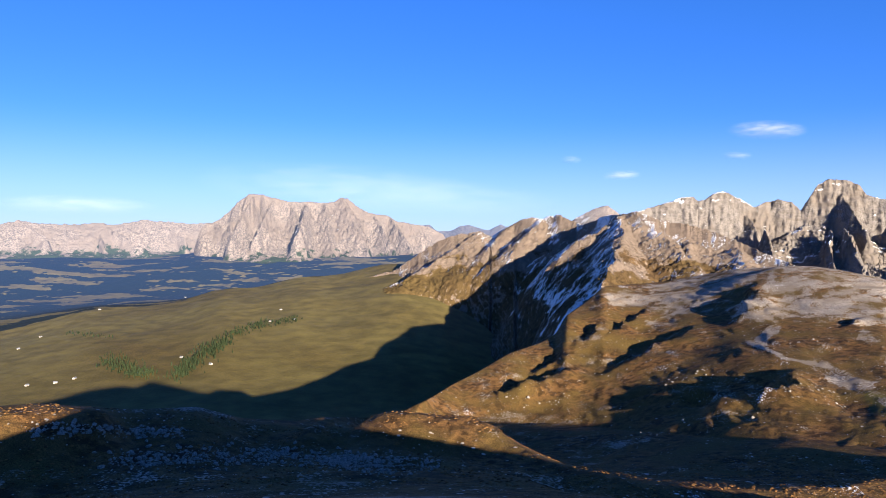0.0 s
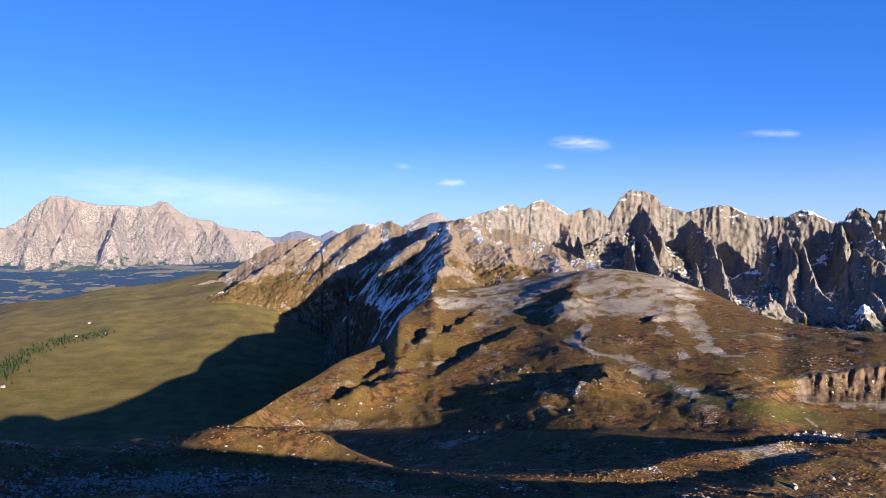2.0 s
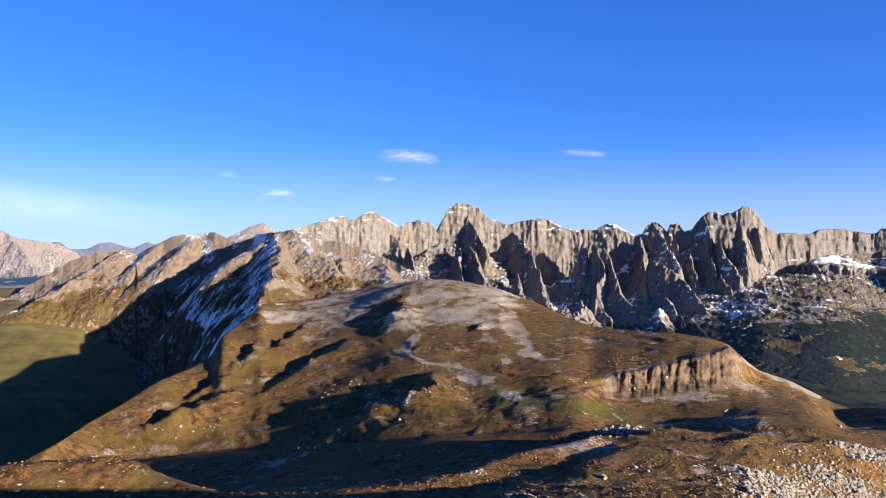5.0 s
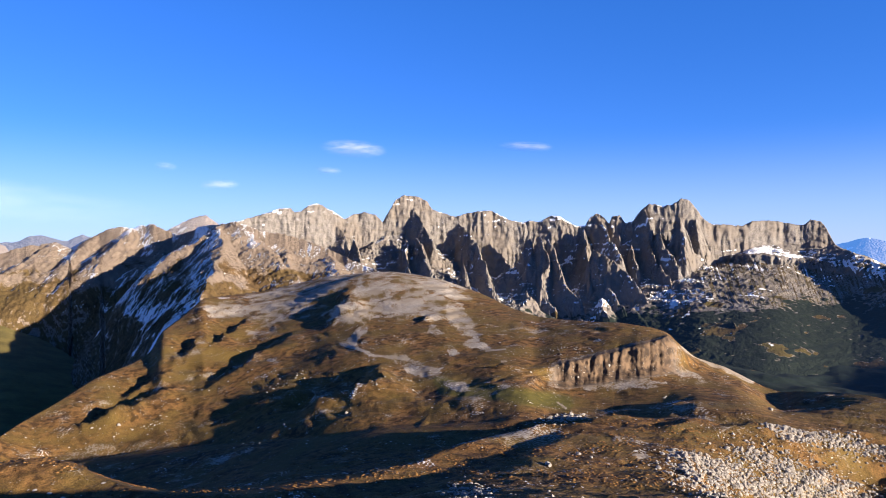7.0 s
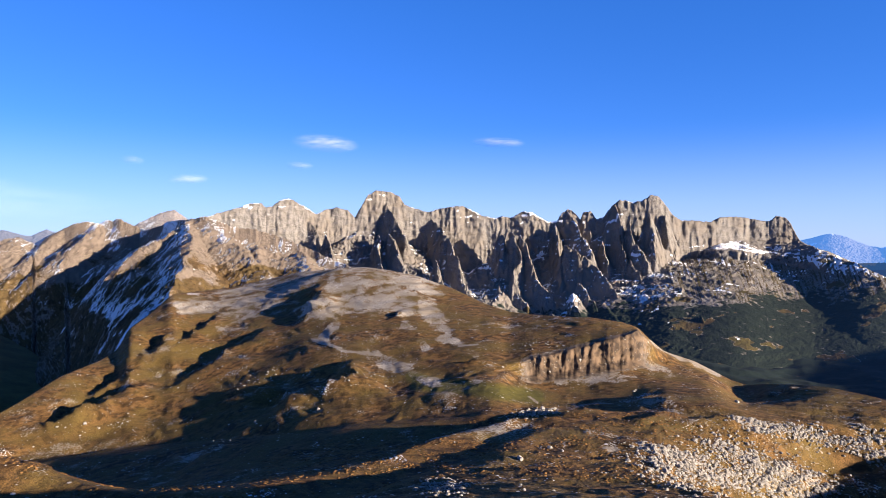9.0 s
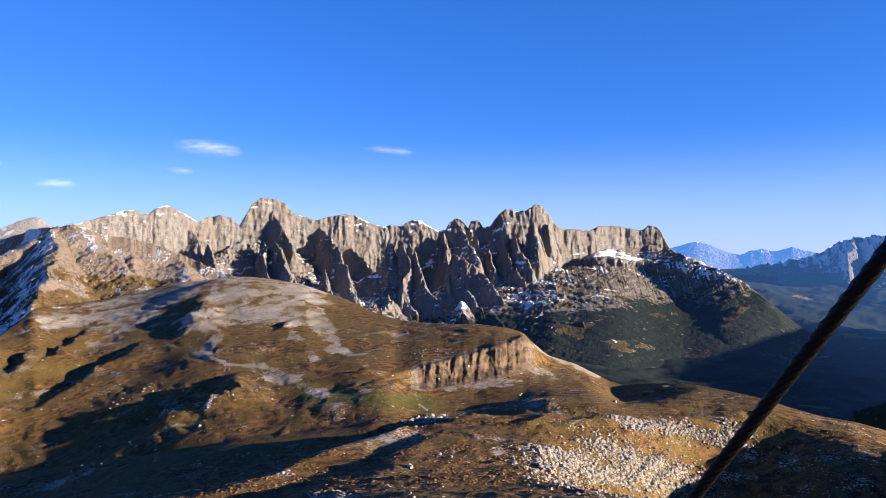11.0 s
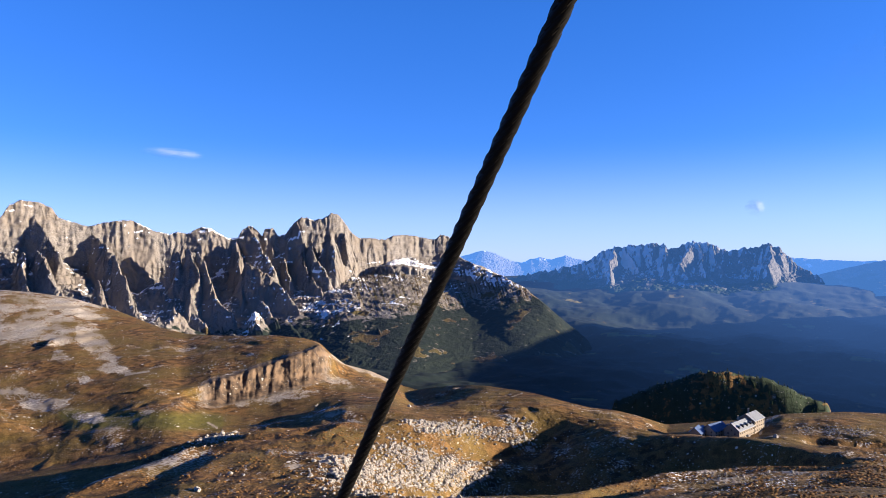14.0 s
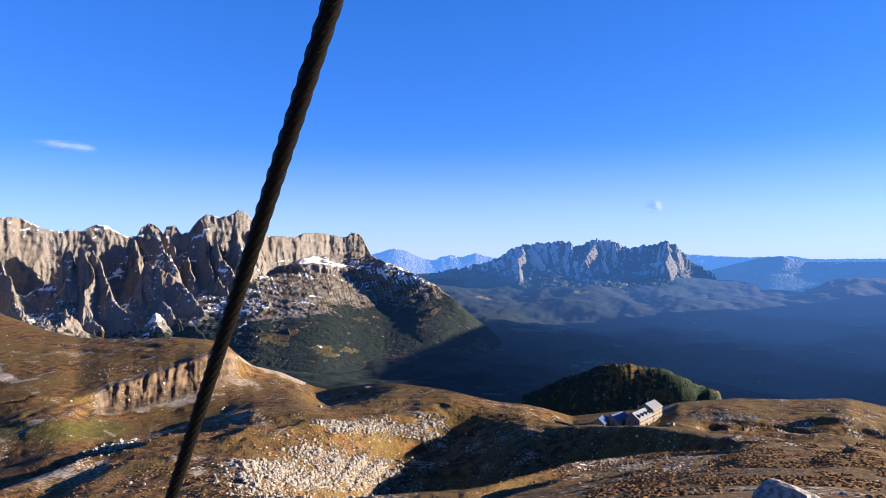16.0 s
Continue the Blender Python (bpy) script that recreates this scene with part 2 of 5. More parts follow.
EDGE_B = [
    (33.55, -3.36), (35.88, -4.17), (38.19, -5.16), (40.46, -5.84), (42.69, -6.05), (44.87, -6.16), (47.01, -6.17), (49.5, -6.49),
    (50.72, -6.86), (51.52, -7.67), (52.7, -8.65), (54.99, -9.3), (56.29, -9.91), (57.63, -10.54), (58.8, -10.84), (59.73, -10.69),
    (62.03, -10.5), (64.3, -10.52), (66.52, -10.79), (68.71, -11.13), (70.84, -11.65), (72.92, -12.07), (74.94, -12.2), (76.52, -12.48),
    (78.81, -13.06), (85.41, -12.14), (87.12, -11.62), (91.24, -11.06), (95.12, -10.84), (98.75, -10.44), (101.07, -10.79),
]
CLIFF_TOP = [
    (40.01, -10.45), (42.25, -9.56), (44.01, -9.17), (45.74, -8.64), (47.01, -8.36), (48.27, -7.86), (49.5, -7.57), (50.72, -7.08),
    (51.92, -8.07),
]
CLIFF_BASE = [
    (40.01, -11.12), (40.91, -11.3), (42.69, -11.43), (44.88, -10.96), (46.59, -10.47), (48.27, -9.93), (49.91, -9.22), (51.12, -8.8),
]
ALM = [
    (-32.9, -7.14), (-30.14, -6.52), (-26.85, -5.77), (-23.76, -5.55), (-20.51, -5.21), (-18.83, -4.45), (-17.55, -4.16), (-15.82, -4.32),
    (-14.05, -3.97), (-11.36, -3.44), (-9.53, -3.54), (-6.75, -2.98), (-3.94, -2.36),
]
LATEMAR = [
    (64.5, -2.3), (66.5, -1.75), (68.5, -1.3), (70.5, -0.95), (71.8, -0.7),
    (72.92, -0.31), (74.07, 0.56), (75.44, 0.83), (77.23, 0.91), (78.57, 1.03), (78.79, 1.12), (79, 0.43), (79.88, 0.74),
    (80.96, 1.18), (81.6, 1.09), (82.45, 0.99), (83.08, 0.53), (83.91, 0.39), (84.53, 0.61), (85.56, 0.6), (85.96, 0.85),
    (86.57, 0.93), (87.16, 0.58), (87.74, -0.07), (88.32, -0.72), (89.28, -1.36), (90.41, -1.98),
]
FAR_SOUTH = [
    (61.44, -0.25), (62.38, 0.08), (63.57, 0.4), (64.28, 0.63), (65.22, 0.39), (66.63, -0.28), (67.57, -0.43), (68.27, -0.1),
    (68.98, 0.04), (69.91, -0.2), (71.08, 0.17), (71.77, -0.12), (73.15, -0.31), (87.74, -0.07), (90.43, -0.3), (92.28, -0.39),
    (94.06, -0.31), (95.44, -0.32), (96.38, -0.52),
]
SOUTH_HILL = [
    (88.12, -2.01), (89.66, -1.35), (91.91, -0.72), (93.35, -0.39), (94.76, -0.31), (96.11, -0.72),
]
DARK_HILL = [
    (73.67, -11.77), (75.54, -11.29), (76.47, -11.05), (78.32, -10.12), (80.14, -9.4), (82.83, -9.1), (84.58, -8.96), (86.3, -9.33),
    (88.39, -10.18), (90.84, -10.88),
]

ROSEN = ROSEN_A + ROSEN_B
EDGE = EDGE_A + EDGE_B


def along(line, az):
    pts = np.array(line, float)
    return np.interp(az, pts[:, 0], pts[:, 1])


def eased(line, az, width):
    """along(), with the kinks rounded off over so many degrees."""
    return sum(along(line, az + k * width) for k in np.linspace(-1, 1, 9)) / 9


def place(az, r, z):
    a = np.radians(az)
    return np.stack([np.sin(a) * r, np.cos(a) * r, z], -1)


def grid_mesh(name, xyz, masks, material, closed=False):
    """One sheet from a grid of places, rows by columns."""
    rows, cols = xyz.shape[:2]
    idx = np.arange(rows * cols).reshape(rows, cols)
    if closed:
        idx = np.concatenate([idx, idx[:, :1]], 1)
    quads = np.stack([idx[:-1, :-1], idx[:-1, 1:], idx[1:, 1:], idx[1:, :-1]], -1).reshape(-1, 4)
    me = bpy.data.meshes.new(name)
    me.vertices.add(rows * cols)
    me.vertices.foreach_set("co", xyz.reshape(-1).astype(np.float32))
    me.loops.add(quads.size)
    me.loops.foreach_set("vertex_index", quads.reshape(-1).astype(np.int32))
    me.polygons.add(len(quads))
    me.polygons.foreach_set("loop_start", np.arange(0, quads.size, 4, dtype=np.int32))
    me.update(calc_edges=True)
    for key, value in masks.items():
        at = me.attributes.new(key, "FLOAT", "POINT")
        at.data.foreach_set("value", np.broadcast_to(value, (rows, cols)).reshape(-1).astype(np.float32))
    me.materials.append(material)
    me.polygons.foreach_set("use_smooth", np.ones(len(quads), bool))
    return me


# ---- the ground ----
# patches and mounds of the plateau, by bearing and fall from the summit
SCREE = [
    (50.7, -7.6, 56.8, -10.2, 0.2),
    (44.5, -11.2, 52, -10.7, 0.6),
    (50.5, -8.9, 53, -10.4, 0.6),
    (25.07, -2.92, 33.55, -3.64, 1.62),
    (19.48, -4.68, 25.07, -3.07, 1.62),
    (31.68, -5.15, 27.91, -5.17, 0.95),
    (24.14, -5.64, 26.97, -5.17, 1.24),
    (33.09, -4.2, 34.96, -7.89, 0.86),
    (34.96, -7.89, 37.51, -9.42, 0.48),
    (28.86, -9.25, 34.04, -11.63, 0.57),
    (26.03, -6.57, 25.09, -7.73, 0.48),
    (14.04, -5.06, 20.4, -3.99, 0.67),
    (16.74, -6.48, 23.67, -3.77, 0.67),
    (31.68, -7.01, 33.33, -8.83, 0.48),
    (46.87, -15.13, 48.64, -15.85, 0.67),
    (48.64, -15.43, 55.78, -16.82, 0.38),
]
BOULDERS = [
    (51.52, -17.26, 61.4, -18.78, 1.43),
    (55.94, -15.52, 64.21, -18.05, 1.24),
    (57.77, -13.69, 63.78, -14.14, 0.43),
    (64.24, -14.6, 68.46, -15.76, 0.38),
    (66.13, -13.84, 68.48, -14.45, 0.29),
    (32.97, -19.86, 36.75, -19.82, 0.57),
    (51.65, -17.26, 63.3, -17.67, 1.9),
    (58.9, -14.06, 64.68, -14.84, 0.57),
    (-25.73, -17, -0.04, -18.76, 0.76),
    (-10.39, -18.13, -3.83, -19.18, 0.57),
    (78.24, -17.11, 89.97, -15.97, 0.86),
    (87.95, -12.75, 92.8, -12.46, 0.38),
    (-30.88, -14.56, -20.51, -15.53, 0.38),
    (40.96, -14.32, 44.63, -13.73, 0.38),
]
PATHS = [
    (-8.59, -6.89, -4.86, -5.79, 0.14),
    (-4.86, -5.79, -0.16, -3.51, 0.14),
    (85.61, -13.2, 85.92, -12.37, 0.1),
    (85.92, -12.37, 86.78, -11.77, 0.1),
    (24.07, -8.04, 26.62, -9.1, 0.14),
    (26.62, -9.1, 29.67, -9.32, 0.1),
    (36.12, -8.78, 37.73, -8.55, 0.1),
    (42.03, -12.78, 42.69, -13.17, 0.1),
    (59.65, -9.31, 60.76, -9.02, 0.1),
    (-1.29, -10.52, -0.56, -12.8, 0.1),
]
COPSES = [
    (-26.1, -9.66, -23.17, -11.04, 0.38),
    (-21.26, -11.17, -19.89, -10.05, 0.33),
    (-19.68, -9.84, -17.55, -8.62, 0.38),
    (-17.55, -8.31, -14.49, -7.24, 0.24),
    (-14.49, -7.42, -11.8, -7.03, 0.19),
    (-28.71, -7.42, -25.71, -8.01, 0.1),
]
GREEN = [
    (32.64, -11.8, 42.69, -12.74, 0.76),
    (32.16, -11.13, 36.36, -12.15, 0.57),
]
MOUNDS = [
    (26.02, -3.3, 10, 70),
]

EDGE_R = [(-180, 300), (-60, 300), (-33, 330), (-20, 345), (-12, 370), (-8, 400), (-4.3, 470), (-1, 590), (0.9, 650), (3.2, 690), (5.6, 735), (8.35, 785), (9.5, 805), (10.2, 840), (11.5, 890), (12.9, 970), (15, 1040), (20, 1080), (25, 1040), (30, 980), (33, 930), (35, 900), (37, 820), (40, 735), (45, 670),
          (50, 640), (52, 650), (55, 680), (58, 660), (62, 580), (70, 500), (76, 480), (85, 500), (90, 530), (100, 560), (130, 450), (180, 300)]
# the big hollow below the summit: near rim and far side, by bearing: fall and distance
RIM_E = [(-8, -15.3), (-4, -15.45), (1.7, -15.8), (5.6, -16.6), (10, -18.5), (17.7, -19.28), (24.2, -18.68), (28.9, -18.1), (31.7, -16.96), (35, -15.92), (39.1, -15.1), (42.25, -13.9), (45, -13.2)]
RIM_R = [(-8, 330), (1.7, 330), (5.6, 308), (10, 258), (17.7, 234), (24.2, 255), (28.9, 266), (31.7, 293), (35, 315), (39.1, 339), (42.25, 383), (45, 390)]
FLOOR_E = [(-8, -15.2), (2.5, -15.5), (6.4, -15.4), (12.8, -15.3), (18, -15.4), (24.2, -15.33), (26.5, -14.87), (28.9, -14.61), (35.9, -14.41), (40.5, -13.6), (45, -13.1)]
FLOOR_R = [(-8, 465), (-4, 520), (2.5, 580), (6.4, 575), (12.8, 550), (18, 492), (24.2, 442), (28.9, 440), (33, 426), (35.9, 416), (40.5, 412), (45, 395)]
# the gully towards the hut
GULLY_RIM_E = [(50, -18.9), (60, -19.3), (71.3, -18.75), (78.2, -16.9), (85, -15.6), (91.2, -14.9), (94, -14.4)]
GULLY_FAR_E = [(50, -15.6), (60, -16.6), (63.7, -16.84), (69.4, -15.2), (74, -14.3), (80.5, -13.8), (85, -13.8), (91.2, -14.3), (94, -14.2)]
GULLY_RIM_R = [(50, 225), (60, 205), (71.3, 210), (78.2, 262), (85, 292), (91.2, 285), (94, 285)]
GULLY_FAR_R = [(50, 340), (60, 365), (63.7, 390), (69.4, 425), (74, 415), (80.5, 390), (85, 366), (91.2, 330), (94, 320)]
BASE_Z = [(0, -1.7), (6, -2.8), (40, -16), (80, -31), (130, -48), (165, -59.5), (210, -73.5), (270, -84), (350, -92), (450, -97), (600, -102), (800, -104), (1400, -104)]
SHADY_Z = [(0, -1.7), (6, -2.8), (55, -21), (100, -38), (150, -57), (200, -74), (250, -85.5), (300, -91), (350, -94.5), (450, -98), (600, -102), (800, -104), (1400, -104)]
SUNNY_Z = [(0, -1.7), (6, -2.8), (60, -20), (120, -36), (170, -48), (220, -58), (270, -67), (320, -78), (400, -95), (600, -102), (800, -104), (1400, -104)]
HOLLOW_Z = [(0, -1.7), (6, -2.8), (60, -22), (100, -37.5), (150, -55), (200, -69), (260, -82), (330, -91), (400, -97), (600, -102), (800, -104), (1400, -104)]
CLIFF_R = [(-180, 0.5), (20, 0.45), (30, 0.42), (35, 0.53), (37, 0.6), (40, 0.687), (45, 0.8), (50, 0.88), (53, 0.93), (58, 0.9), (180, 0.5)]
AZ = np.concatenate([np.arange(-37, 105, 0.1), np.arange(105, 322.9, 3.0)])
AZ_W = np.where(AZ > 180, AZ - 360, AZ)


def edge_elevation(az):
    return along([(-180, -17), (-60, -14)] + EDGE + [(130, -13), (180, -17)], az)


def strokes(patches, az, el):
    """How near each place lies to any of the strokes: 1 on it, 0 at its rim, less beyond."""
    best = np.full(az.shape, -3.0)
    for a0, e0, a1, e1, w in patches:
        da, de = a1 - a0, e1 - e0
        t = np.clip(((az - a0) * da + (el - e0) * de) / (da * da + de * de + 1e-9), 0, 1)
        best = np.maximum(best, 1 - np.hypot(az - a0 - t * da, el - e0 - t * de) / w)
    return best


def edge_radius(az):
    return sum(along(EDGE_R, az + k) for k in np.linspace(-1.6, 1.6, 9)) / 9


def edge_height(az):
    return edge_radius(az) * np.tan(np.radians(sum(edge_elevation(az + k) for k in np.linspace(-0.25, 0.25, 5)) / 5))


def ground_base(az, r):
    re, ze = edge_radius(az), edge_height(az)
    z = np.interp(r, [p[0] for p in BASE_Z], [p[1] for p in BASE_Z])
    sunny = smooth(68, 102, az) * smooth(178, 150, az)
    hollow = smooth(56, 70, az) * smooth(178, 150, az)
    shady = smooth(44, 26, az) * smooth(-80, -50, az)
    z = z * (1 - shady) + shady * np.interp(r, [p[0] for p in SHADY_Z], [p[1] for p in SHADY_Z])
    z = z * (1 - hollow) + hollow * np.interp(r, [p[0] for p in HOLLOW_Z], [p[1] for p in HOLLOW_Z])
    z = z * (1 - sunny) + sunny * np.interp(r, [p[0] for p in SUNNY_Z], [p[1] for p in SUNNY_Z])
    k0 = along([(-180, 0.62), (20, 0.62), (29, 0.3), (37, 0.3), (42, 0.6), (180, 0.62)], az)
    k = smooth(0, 1, (r / re - k0) / (1 - k0))
    z = z * (1 - k) + ze * k
    # the big hollow, its lee slope in the summit's shade, and the long rise beyond
    rim, floor = eased(RIM_R, az, 1.5), eased(FLOOR_R, az, 1.5)
    z_rim, z_floor = rim * np.tan(np.radians(eased(RIM_E, az, 1.0))), floor * np.tan(np.radians(eased(FLOOR_E, az, 1.0)))
    t = np.clip((r - rim) / (floor - rim), 0, 1)
    far = np.clip((r - floor) / np.maximum(re - floor, 20), 0, 1)
    dug = z_rim + (z_floor - z_rim) * t - (8 + 8 * smooth(22, 10, az)) * np.sin(math.pi * t) ** 2 + (ze - z_floor) * (0.65 * far + 0.35 * smooth(0, 1, far))
    near = smooth(-90, 0, r - rim)
    dug = np.where(r < rim, z + (z_rim - np.minimum(z, z_rim + 6)) * near, dug)
    on = smooth(-8, -4, az) * smooth(44.5, 41.5, az) * smooth(rim - 90, rim - 30, r)
    z = z * (1 - on) + dug * on
    # knolls along the rim that stand in the sun
    z = z + 7 * smooth(-15, -10, az) * smooth(7, 2, az) * np.exp(-((r - 318) / 24) ** 2) + 6 * smooth(-24, -27, az) * smooth(-50, -40, az) * np.exp(-((r - 305) / 22) ** 2)
    # the gully
    rim, floor = eased(GULLY_RIM_R, az, 1.5), eased(GULLY_FAR_R, az, 1.5)
    z_rim, z_floor = rim * np.tan(np.radians(eased(GULLY_RIM_E, az, 1.0))), floor * np.tan(np.radians(eased(GULLY_FAR_E, az, 1.0)))
    t = np.clip((r - rim) / (floor - rim), 0, 1)
    dug = z_rim + (z_floor - z_rim) * t - (27 + 12 * smooth(74, 64, az)) * np.sin(math.pi * t) ** 1.5
    on = smooth(50, 66, az) * smooth(93.5, 88, az) * smooth(rim - 50, rim, r) * smooth(floor + 45, floor, r)
    return z * (1 - on) + dug * on


def ground_at(az, el, up=0.0):
    """Plan place where a line of sight from the summit meets the bare ground raised by so much."""
    r = np.arange(120.0, 1300.0, 2.0)
    z = ground_base(np.full(r.shape, az), r) + up
    above = np.nonzero(np.degrees(np.arctan2(z, r)) >= el)[0]
    q = r[above[0]] if len(above) else edge_radius(np.array([az]))[0] * 0.95
    return math.sin(radians(az)) * q, math.cos(radians(az)) * q


# crests with a sunny slope and a steep lee: two ends by bearing and fall, height, run of the sunny slope
SCARPS = [
    (10.6, -9.0, 7.6, -11.1, 6, 60), (20.3, -6.7, 14.2, -10.3, 8, 70), (11.2, -10.5, 5.2, -13.0, 7, 60),
    (9.3, -12.27, 5.2, -13.2, 4, 40), (26.95, -9.0, 26.1, -11.8, 10, 70), (21.36, -11.2, 14.97, -13.0, 4, 45),
    (24.6, -11.4, 20.2, -13.4, 6, 45), (24.3, -3.5, 23.5, -5.8, 9, 60), (13.3, -6.7, 11.2, -8.7, 5, 40),
    (16.5, -5.6, 13.8, -7.8, 5, 40), (17.68, -13.2, 13.64, -13.84, 2, 40),
]
SCARPS_EAST = [
    (38.65, -9.7, 36.35, -10.04, 2.2, 20), (47.22, -12.6, 44.01, -13.5, 3.3, 50), (31.21, -5.6, 30.5, -6.3, 2.8, 20),
    (44.01, -13.81, 40.91, -14.44, 2.8, 60), (25.8, -8.7, 24.15, -8.6, 2.2, 25), (97.5, -12.2, 90.0, -13.1, 3.3, 50),
    (58.5, -13.0, 55.0, -13.7, 2.8, 40), (66.5, -13.5, 64.0, -13.9, 2.2, 40), (101.0, -13.3, 97.5, -14.6, 1.7, 30), (53.0, -13.4, 50.5, -14.0, 2.2, 40),
]
LEE = (-math.sin(radians(SUN_AZ)), -math.cos(radians(SUN_AZ)))


def scarps(x, y):
    rise = np.zeros(x.shape)
    for a0, e0, a1, e1, h, run in SCARPS + SCARPS_EAST:
        (x0, y0), (x1, y1) = ground_at(a0, e0, h), ground_at(a1, e1, h)
        reach = 11 * h + 1.5 * run + math.hypot(x1 - x0, y1 - y0)
        m = (np.abs(x - (x0 + x1) / 2) < reach) & (np.abs(y - (y0 + y1) / 2) < reach)
        px, py = x[m], y[m]
        dx, dy = x1 - x0, y1 - y0
        det = dx * LEE[1] - dy * LEE[0]
        q = ((px - x0) * LEE[1] - (py - y0) * LEE[0]) / det
        s = (dx * (py - y0) - dy * (px - x0)) / det + (5 + 2.2 * h) * fbm((px * LEE[1] - py * LEE[0]) / 26, (px * LEE[0] + py * LEE[1]) / 90, 3.3, 4, 0.6)
        drop = h * 2.2
        # the lee falls into a hollow that levels out again
        body = np.where(s < 0, smooth(-run, 0, s) ** 1.3, 1 - 1.6 * smooth(-0.3 * drop, drop, s) + 0.6 * smooth(drop, 9 * h, s))
        rise[m] += h * body * (0.85 + 0.7 * fbm(px / 60, py / 60, 9.1, 3)) * smooth(-0.25, 0.4, q) * smooth(1.25, 0.6, q)
    return rise


def relief(az, r, x, y):
    """Hummocks, mounds and hollows that lie on the plateau."""
    rel = r / edge_radius(az)
    on = smooth(30, 160, r) * smooth(1.0, 0.93, rel) * (1 - 0.65 * smooth(35, 39, az) * smooth(61, 58, az) * smooth(400, 500, r)) * (1 - 0.5 * smooth(70, 80, az) * smooth(250, 150, r))
    calm = 1 - 0.6 * smooth(32, 24, az) * smooth(280, 240, r) - 0.6 * smooth(58, 68, az) * smooth(360, 280, r) - 0.75 * smooth(17, 23, az) * smooth(560, 720, r)
    rim, floor = eased(RIM_R, az, 1.5), eased(FLOOR_R, az, 1.5)
    calm = calm * (1 - 0.75 * smooth(-8, -2, az) * smooth(46, 42, az) * smooth(rim - 10, rim + 15, r) * smooth(floor + 30, floor - 10, r))
    calm = calm * (1 - 0.5 * smooth(22, 28, az) * smooth(48, 42, az) * smooth(rim - 90, rim - 50, r) * smooth(rim + 30, rim - 10, r))
    calm = calm * (1 - 0.6 * smooth(62, 66, az) * smooth(92, 88, az) * smooth(200, 250, r) * smooth(380, 350, r))
    # hummocks lie stretched out along the fall of the strata
    p, q = x * LEE[1] - y * LEE[0], x * LEE[0] + y * LEE[1]
    rise = on * calm * (4.5 * fbm(x / 150, y / 150, 2.0, 3) + 3.0 * (ridged(p / 95, q / 190, 5.0, 4, 0.5) - 0.5) + 2.0 * fbm(p / 42, q / 90, 7.0, 3) + 1.2 * fbm(p / 15, q / 36, 1.0, 4, 0.55) + 0.6 * (ridged(p / 22, q / 50, 3.0, 3) - 0.5) + 0.6 * fbm(x / 5, y / 5, 0.5, 3) * smooth(800, 150, r))
    rise = rise + scarps(x, y)
    # the ditch beyond the near pasture
    rise = rise - 8 * smooth(87, 90, az) * smooth(110, 104, az) * np.exp(-((r - along([(84, 425), (92, 440), (101, 455)], az) - 8 * fbm(x / 40, y / 40, 4.4, 2)) / 12) ** 2)
    # level ground for the hut
    hx, hy = math.sin(radians(HUT_AZ)) * HUT_R, math.cos(radians(HUT_AZ)) * HUT_R
    rise = rise * (1 - np.exp(-(((x - hx) ** 2 + (y - hy) ** 2) / 42.0 ** 2) ** 2))
    for a, e, h, w in MOUNDS:
        rr = np.interp(-e, MOUND_E, MOUND_R)
        mx, my = math.sin(radians(a)) * rr, math.cos(radians(a)) * rr
        px, py = (x - mx), (y - my)
        u, v = px * 0.39 - py * 0.92, px * 0.92 + py * 0.39
        rise = rise + h * np.exp(-(np.where(u > 0, u / (2.2 * w), u / (0.6 * w))) ** 2 - (v / w) ** 2)
    return rise


MOUND_R = np.array([80.0, 150, 250, 350, 450, 600, 800, 1000, 1200, 1400])
MOUND_E = -np.degrees(np.arctan2(ground_base(np.full(10, 25.0), MOUND_R), MOUND_R))
MOUND_R, MOUND_E = MOUND_R[::-1], MOUND_E[::-1]


SHEET = {}
HUT_AZ, HUT_R = 83.5, 442.0


def ground_z(az, r):
    """Height of the built ground."""
    k = int(np.clip(round((az + 37) / 0.1), 0, 1419))
    return float(np.interp(r, SHEET["r"][:, k], SHEET["z"][:, k]))


def ground_seen(az, el):
    """Where a line of sight from the summit meets the ground: radius and height."""
    k = int(np.clip(round((az + 37) / 0.1), 0, 1419))
    r, z = SHEET["r"][:, k], SHEET["z"][:, k]
    above = np.nonzero((r > 30) & (np.degrees(np.arctan2(z, r)) >= el))[0]
    i = above[0] if len(above) else len(r) - 1
    return float(r[i]), float(z[i])


